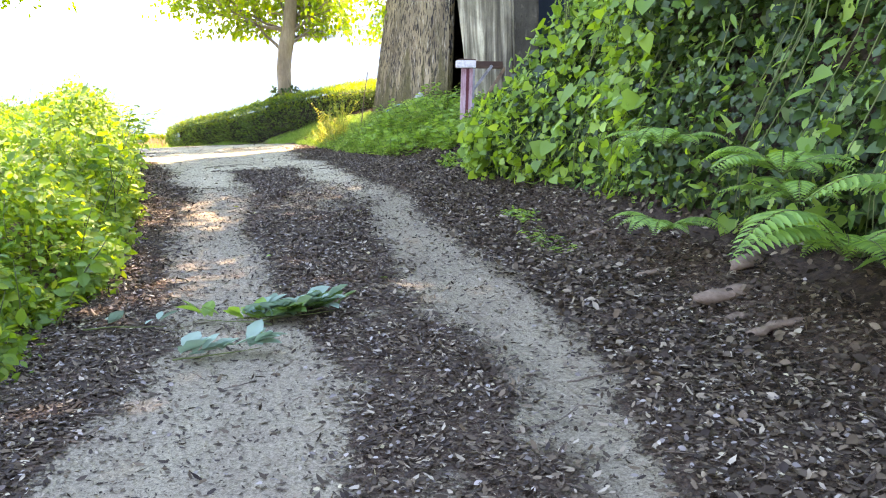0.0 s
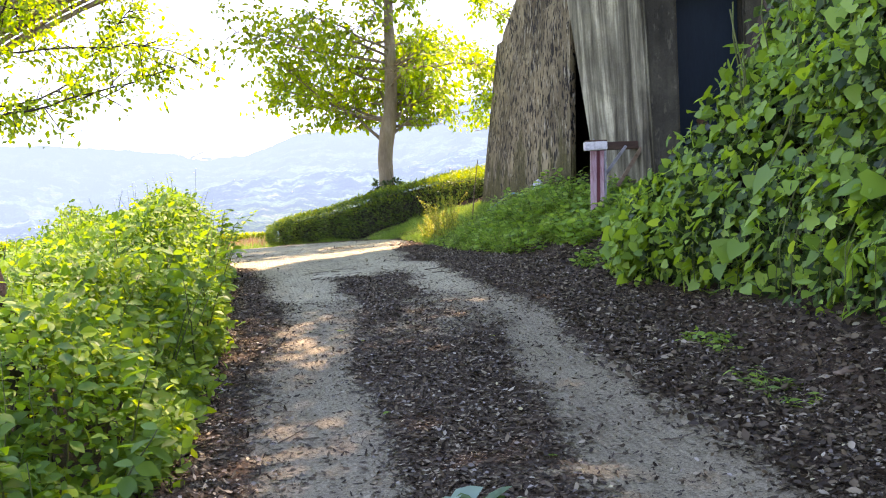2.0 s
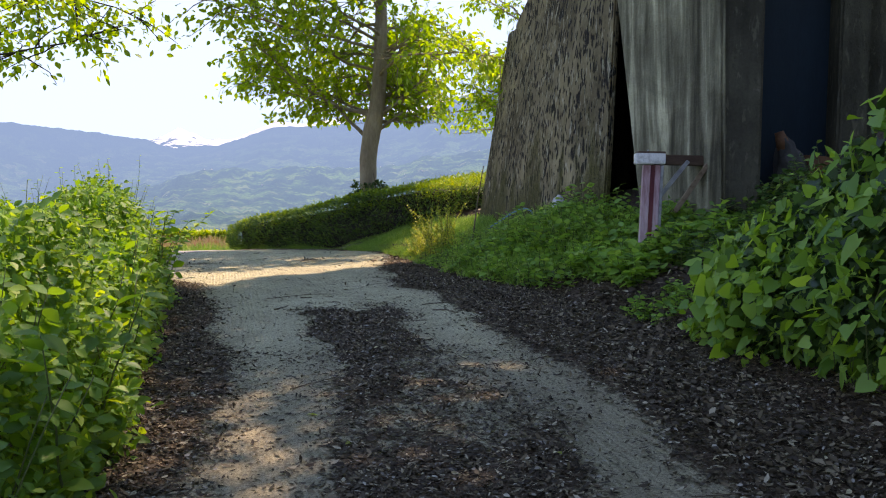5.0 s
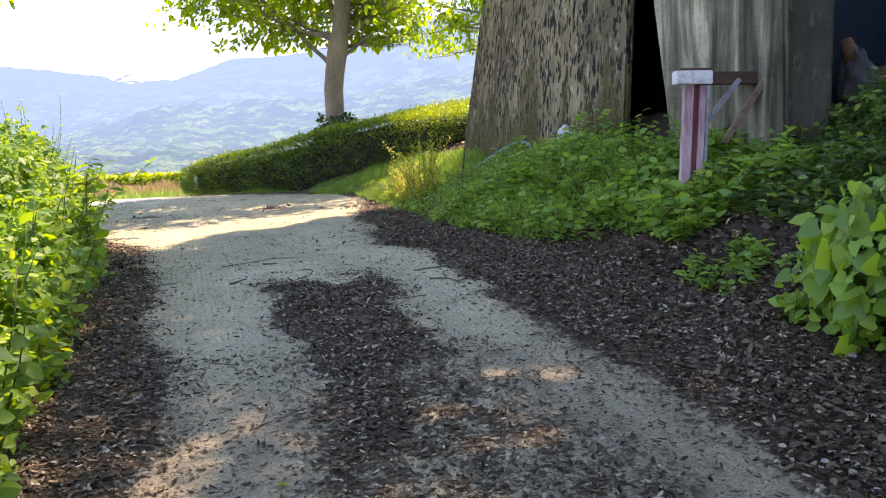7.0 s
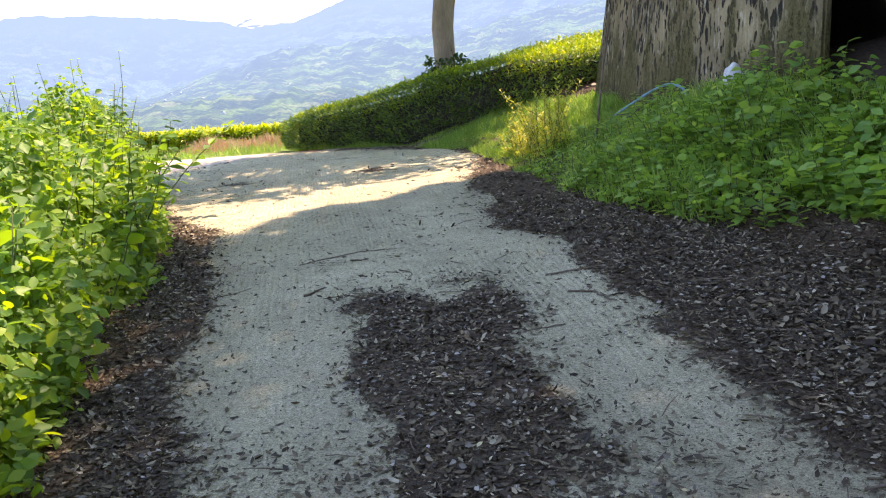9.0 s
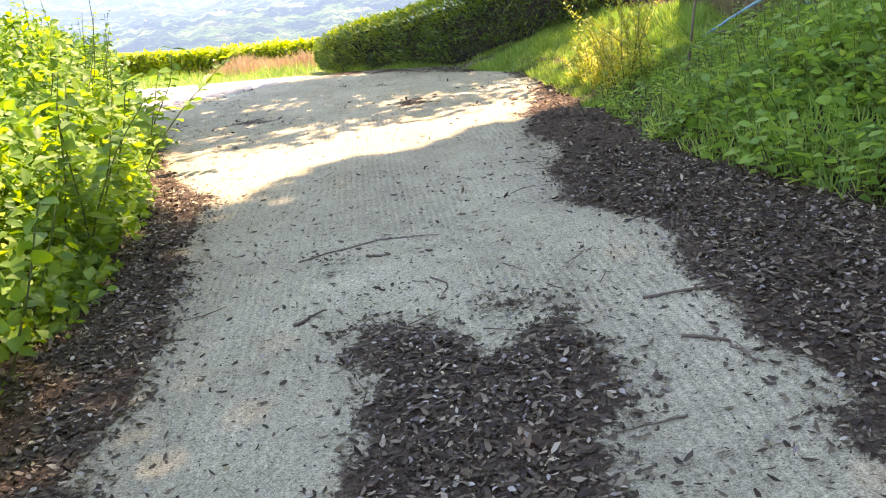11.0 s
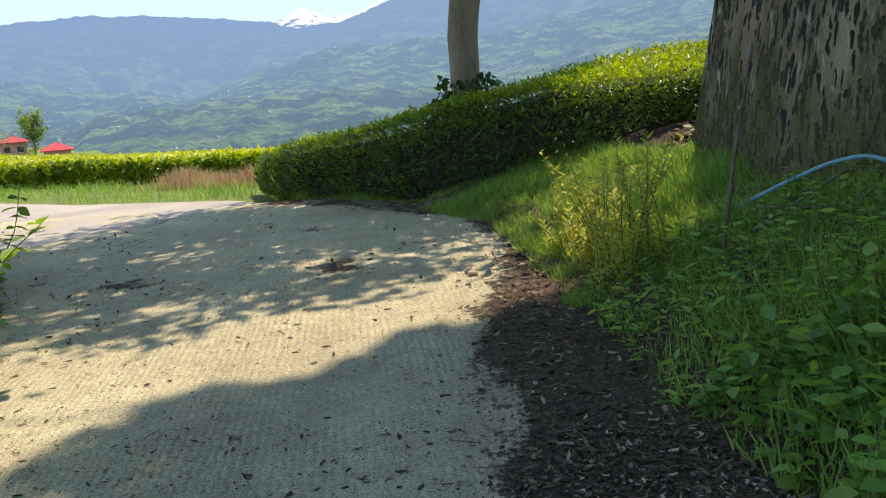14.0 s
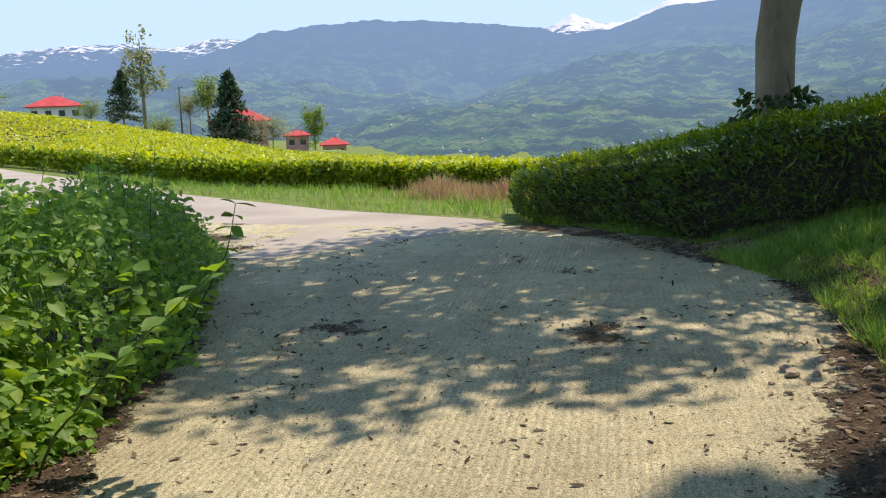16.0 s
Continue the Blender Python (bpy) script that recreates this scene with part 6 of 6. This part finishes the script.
def far_tree(name, az, dist, base, h, r_crown, kind, mat, seed, label, n=1800):
    """A garden tree far off: trunk, a few limbs, and a crown of clumps."""
    r = np.random.default_rng(seed)
    x, y, _ = polar(az, dist)
    top = empty(name, Matrix.Translation((x, y, base)))
    tr = np.array([(0, 0, -2.5), (0, 0, h * .4), (0.1, 0, h * .95)])
    pieces = [tube_arrays(tr, [h * .022, h * .018, h * .004], 7)]
    P = []
    if kind == "cone":
        for k in range(int(n / 24)):
            t = r.uniform(.06, 1) ** .8
            a = r.uniform(0, 6.28)
            ln = r_crown * 1.3 * (1.02 - t) ** .8 * r.uniform(.75, 1.15)
            tip = np.array([math.cos(a) * ln, math.sin(a) * ln, h * t - ln * .25])
            pieces.append(tube_arrays(np.stack([[0, 0, h * t], tip]), [.04, .015], 4))
            s = r.uniform(.1, 1, (24, 1))
            P.append(np.array([0, 0, h * t]) * (1 - s) + tip * s + r.normal(0, .10 * h / 8, (24, 3)))
    else:
        for k in range(int(n / 30)):
            v = unit(r.normal(0, 1, 3)) * r.uniform(.35, 1) * (1 + .2 * r.normal())
            zz = {"round": .58, "tall": .58, "ivy": .5}[kind] * h
            c = np.array([v[0] * r_crown, v[1] * r_crown, zz + v[2] * h * {"round": .40, "tall": .44, "ivy": .48}[kind]])
            pieces.append(tube_arrays(np.stack([[0, 0, max(h * .2, c[2] * .65)], c]), [.05, .015], 4))
            P.append(c + r.normal(0, r_crown * .16, (30, 3)))
    smooth(joined("trunk", pieces, M_BARK, top))
    P = np.concatenate(P)
    leaves("crown", P, r.normal(0, 1, P.shape), tilted(len(P), .7, r), h * .05 * r.uniform(.6, 1.3, len(P)), "quad", mat, top)
    return tagged(top, label, "tree")


house(51.8, 190, 9.5, 8, 2.9, 2.0, -2.2, 50, M_HOUSEWALL, "white plastered house with a red hipped roof on the mound", 4)
house(41.3, 190, 11, 8, 3.0, 2.4, -6.3, 38, M_PINKWALL, "house with a red roof half hidden by trees", 4)
house(37.9, 185, 4.5, 5, 3.2, 1.2, -9.6, 38, M_PINKWALL, "small pink-walled house with a red roof", 2)
house(35.6, 180, 4.6, 4, 2.0, 1.5, -10.2, 36, M_PINKWALL, "low shed with a bright red roof", 2)
far_tree("garden_tree", 49.9, 170, -2.2, 4.2, 2.4, "round", L_ROUND, 401, "round light green garden tree beside the white house")
far_tree("conifer", 48.1, 170, -2.4, 9.0, 3.6, "cone", L_CONIFER, 402, "dark green conifer beside the white house", 4000)
far_tree("poplar", 46.9, 180, -2.8, 16.5, 3.6, "tall", L_THIN, 403, "tall thin-leaved pale tree", 900)
far_tree("garden_tree", 46.0, 100, -2.6, 2.9, 1.9, "round", L_ROUND, 404, "round green bush on the tea mound")
far_tree("garden_tree", 43.2, 190, -2.6, 9.4, 3.2, "round", L_ROUND, 405, "light green garden tree behind the conifer")
far_tree("garden_tree", 44.3, 190, -3.2, 6.0, 2.6, "round", L_THIN, 409, "pale green garden tree by the pole")
far_tree("conifer", 41.9, 150, -6.4, 12.0, 4.4, "cone", L_CONIFER, 406, "tall dark green conifer before the red roofs", 6000)
far_tree("garden_tree", 39.4, 150, -6.2, 5.0, 4.0, "round", L_THIN, 407, "low grey-green tree before the red roofs")
far_tree("ivy_tree", 36.8, 150, -6.6, 7.6, 2.1, "ivy", L_ROUND, 408, "ivy-clad tree with a rounded green top")
far_tree("garden_tree", 56.0, 90, -1.0, 5.6, 2.4, "tall", L_ROUND, 411, "leafy green tree at the edge of the tea field")
px, py, _ = polar(44.8, 180)
pole = tagged(empty("utility_pole", Matrix.Translation((px, py, -3.0))), "thin grey utility pole beside the garden trees", "pole")
tube("shaft", [(0, 0, -3), (0, 0, 3), (0, 0, 7.0)], [.2, .17, .14], M_POLE, pole, 8)
box("arm", (1.4, .12, .12), M_POLE, pole, (.3, 0, 6.7), (0, -8, 0), .01)

# scattered white houses in the valley, far off
az_g, r_g, z_g = far_grid
r = np.random.default_rng(9)
bits = []
for k in range(150):
    i, j = int(r.uniform(36, 118)), int(r.uniform(260, len(az_g) - 120))
    a, d = az_g[j], r_g[i]
    s = r.uniform(1.2, 2.6)
    c = np.array([-d * math.sin(a) - 2, d * math.cos(a) + 12, z_g[i, j] + s * .3])
    v = np.array([(x, y, z) for z in (-1, 1) for y in (-1, 1) for x in (-1, 1)]) * [s * .7, s * .7, s * .5]
    v = np.concatenate([v, [(0, -s * .7, s * .95), (0, s * .7, s * .95)]]) + c
    bits.append((v, np.array([(0, 1, 5), (0, 5, 4), (2, 7, 3), (2, 6, 7), (0, 6, 2), (0, 4, 6), (1, 3, 7), (1, 7, 5), (4, 5, 8), (6, 9, 7), (4, 8, 9), (4, 9, 6), (5, 7, 9), (5, 9, 8)])))
tagged(joined("far_houses", bits, M_FARWALL), "scattered pale houses on the far valley slopes", "houses", kind="stuff")

# ivy round the foot of the broadleaf tree
r = np.random.default_rng(66)
n = 430
a, h = r.uniform(0, 6.28, n), r.uniform(0, 1, n) ** 1.4 * .55
P = np.stack([np.cos(a) * (.25 + .25 * r.uniform(0, 1, n) * (1 - h)), np.sin(a) * (.25 + .25 * r.uniform(0, 1, n) * (1 - h)), h], -1)
clump = empty("ivy_clump", Matrix.Translation((-4.24, 24.5, 1.55)))
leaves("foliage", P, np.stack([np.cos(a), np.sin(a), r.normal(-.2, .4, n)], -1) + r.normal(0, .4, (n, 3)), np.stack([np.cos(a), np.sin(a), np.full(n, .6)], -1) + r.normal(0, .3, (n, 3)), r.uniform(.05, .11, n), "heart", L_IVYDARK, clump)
tube("vine", [(.22, -.1, -.2), (.2, -.12, .2), (.15, -.15, .55), (.1, -.17, .8)], [.012, .011, .009, .005], M_TWIG, clump, 5)
tagged(clump, "dark ivy clump round the tree's foot", "creeper")


def big_spray(x, y, h, seed):
    """A near shrub shoot with large toothed leaves in pairs."""
    r = np.random.default_rng(seed)
    top = empty("shrub_shoot", Matrix.Translation((x, y, float(ground_z(x, y)))))
    pts = branch_points((0, 0, -.03), (r.normal(.15, .15), r.normal(-.1, .15), 1), h, 9, -.01, .08, r)
    tube("stem", pts, np.linspace(.008, .003, 10), M_STEM, top, 5)
    a = np.repeat(np.linspace(.25, 1, 11), 2)
    P = np.stack([np.interp(a, np.linspace(0, 1, 10), pts[:, c]) for c in range(3)], -1)
    ang = np.arange(22) * 3.14 + np.repeat(np.arange(11) * 1.57, 2) + r.normal(0, .25, 22)
    T = np.stack([np.cos(ang), np.sin(ang), r.normal(.0, .3, 22)], -1)
    leaves("foliage", P, T, tilted(22, .35, r), r.uniform(.09, .16, 22), "oval", L_SHRUB, top)
    return tagged(top, "leafy shrub shoot with paired green leaves", "shrub", "shrub shoots")


r = np.random.default_rng(88)
for k in range(110):
    y = r.uniform(4.5, 21.5)
    big_spray(float(edge_l(y)) - r.uniform(-.05, .9), y, float(tall(y)) * r.uniform(.55, 1.05), 500 + k)
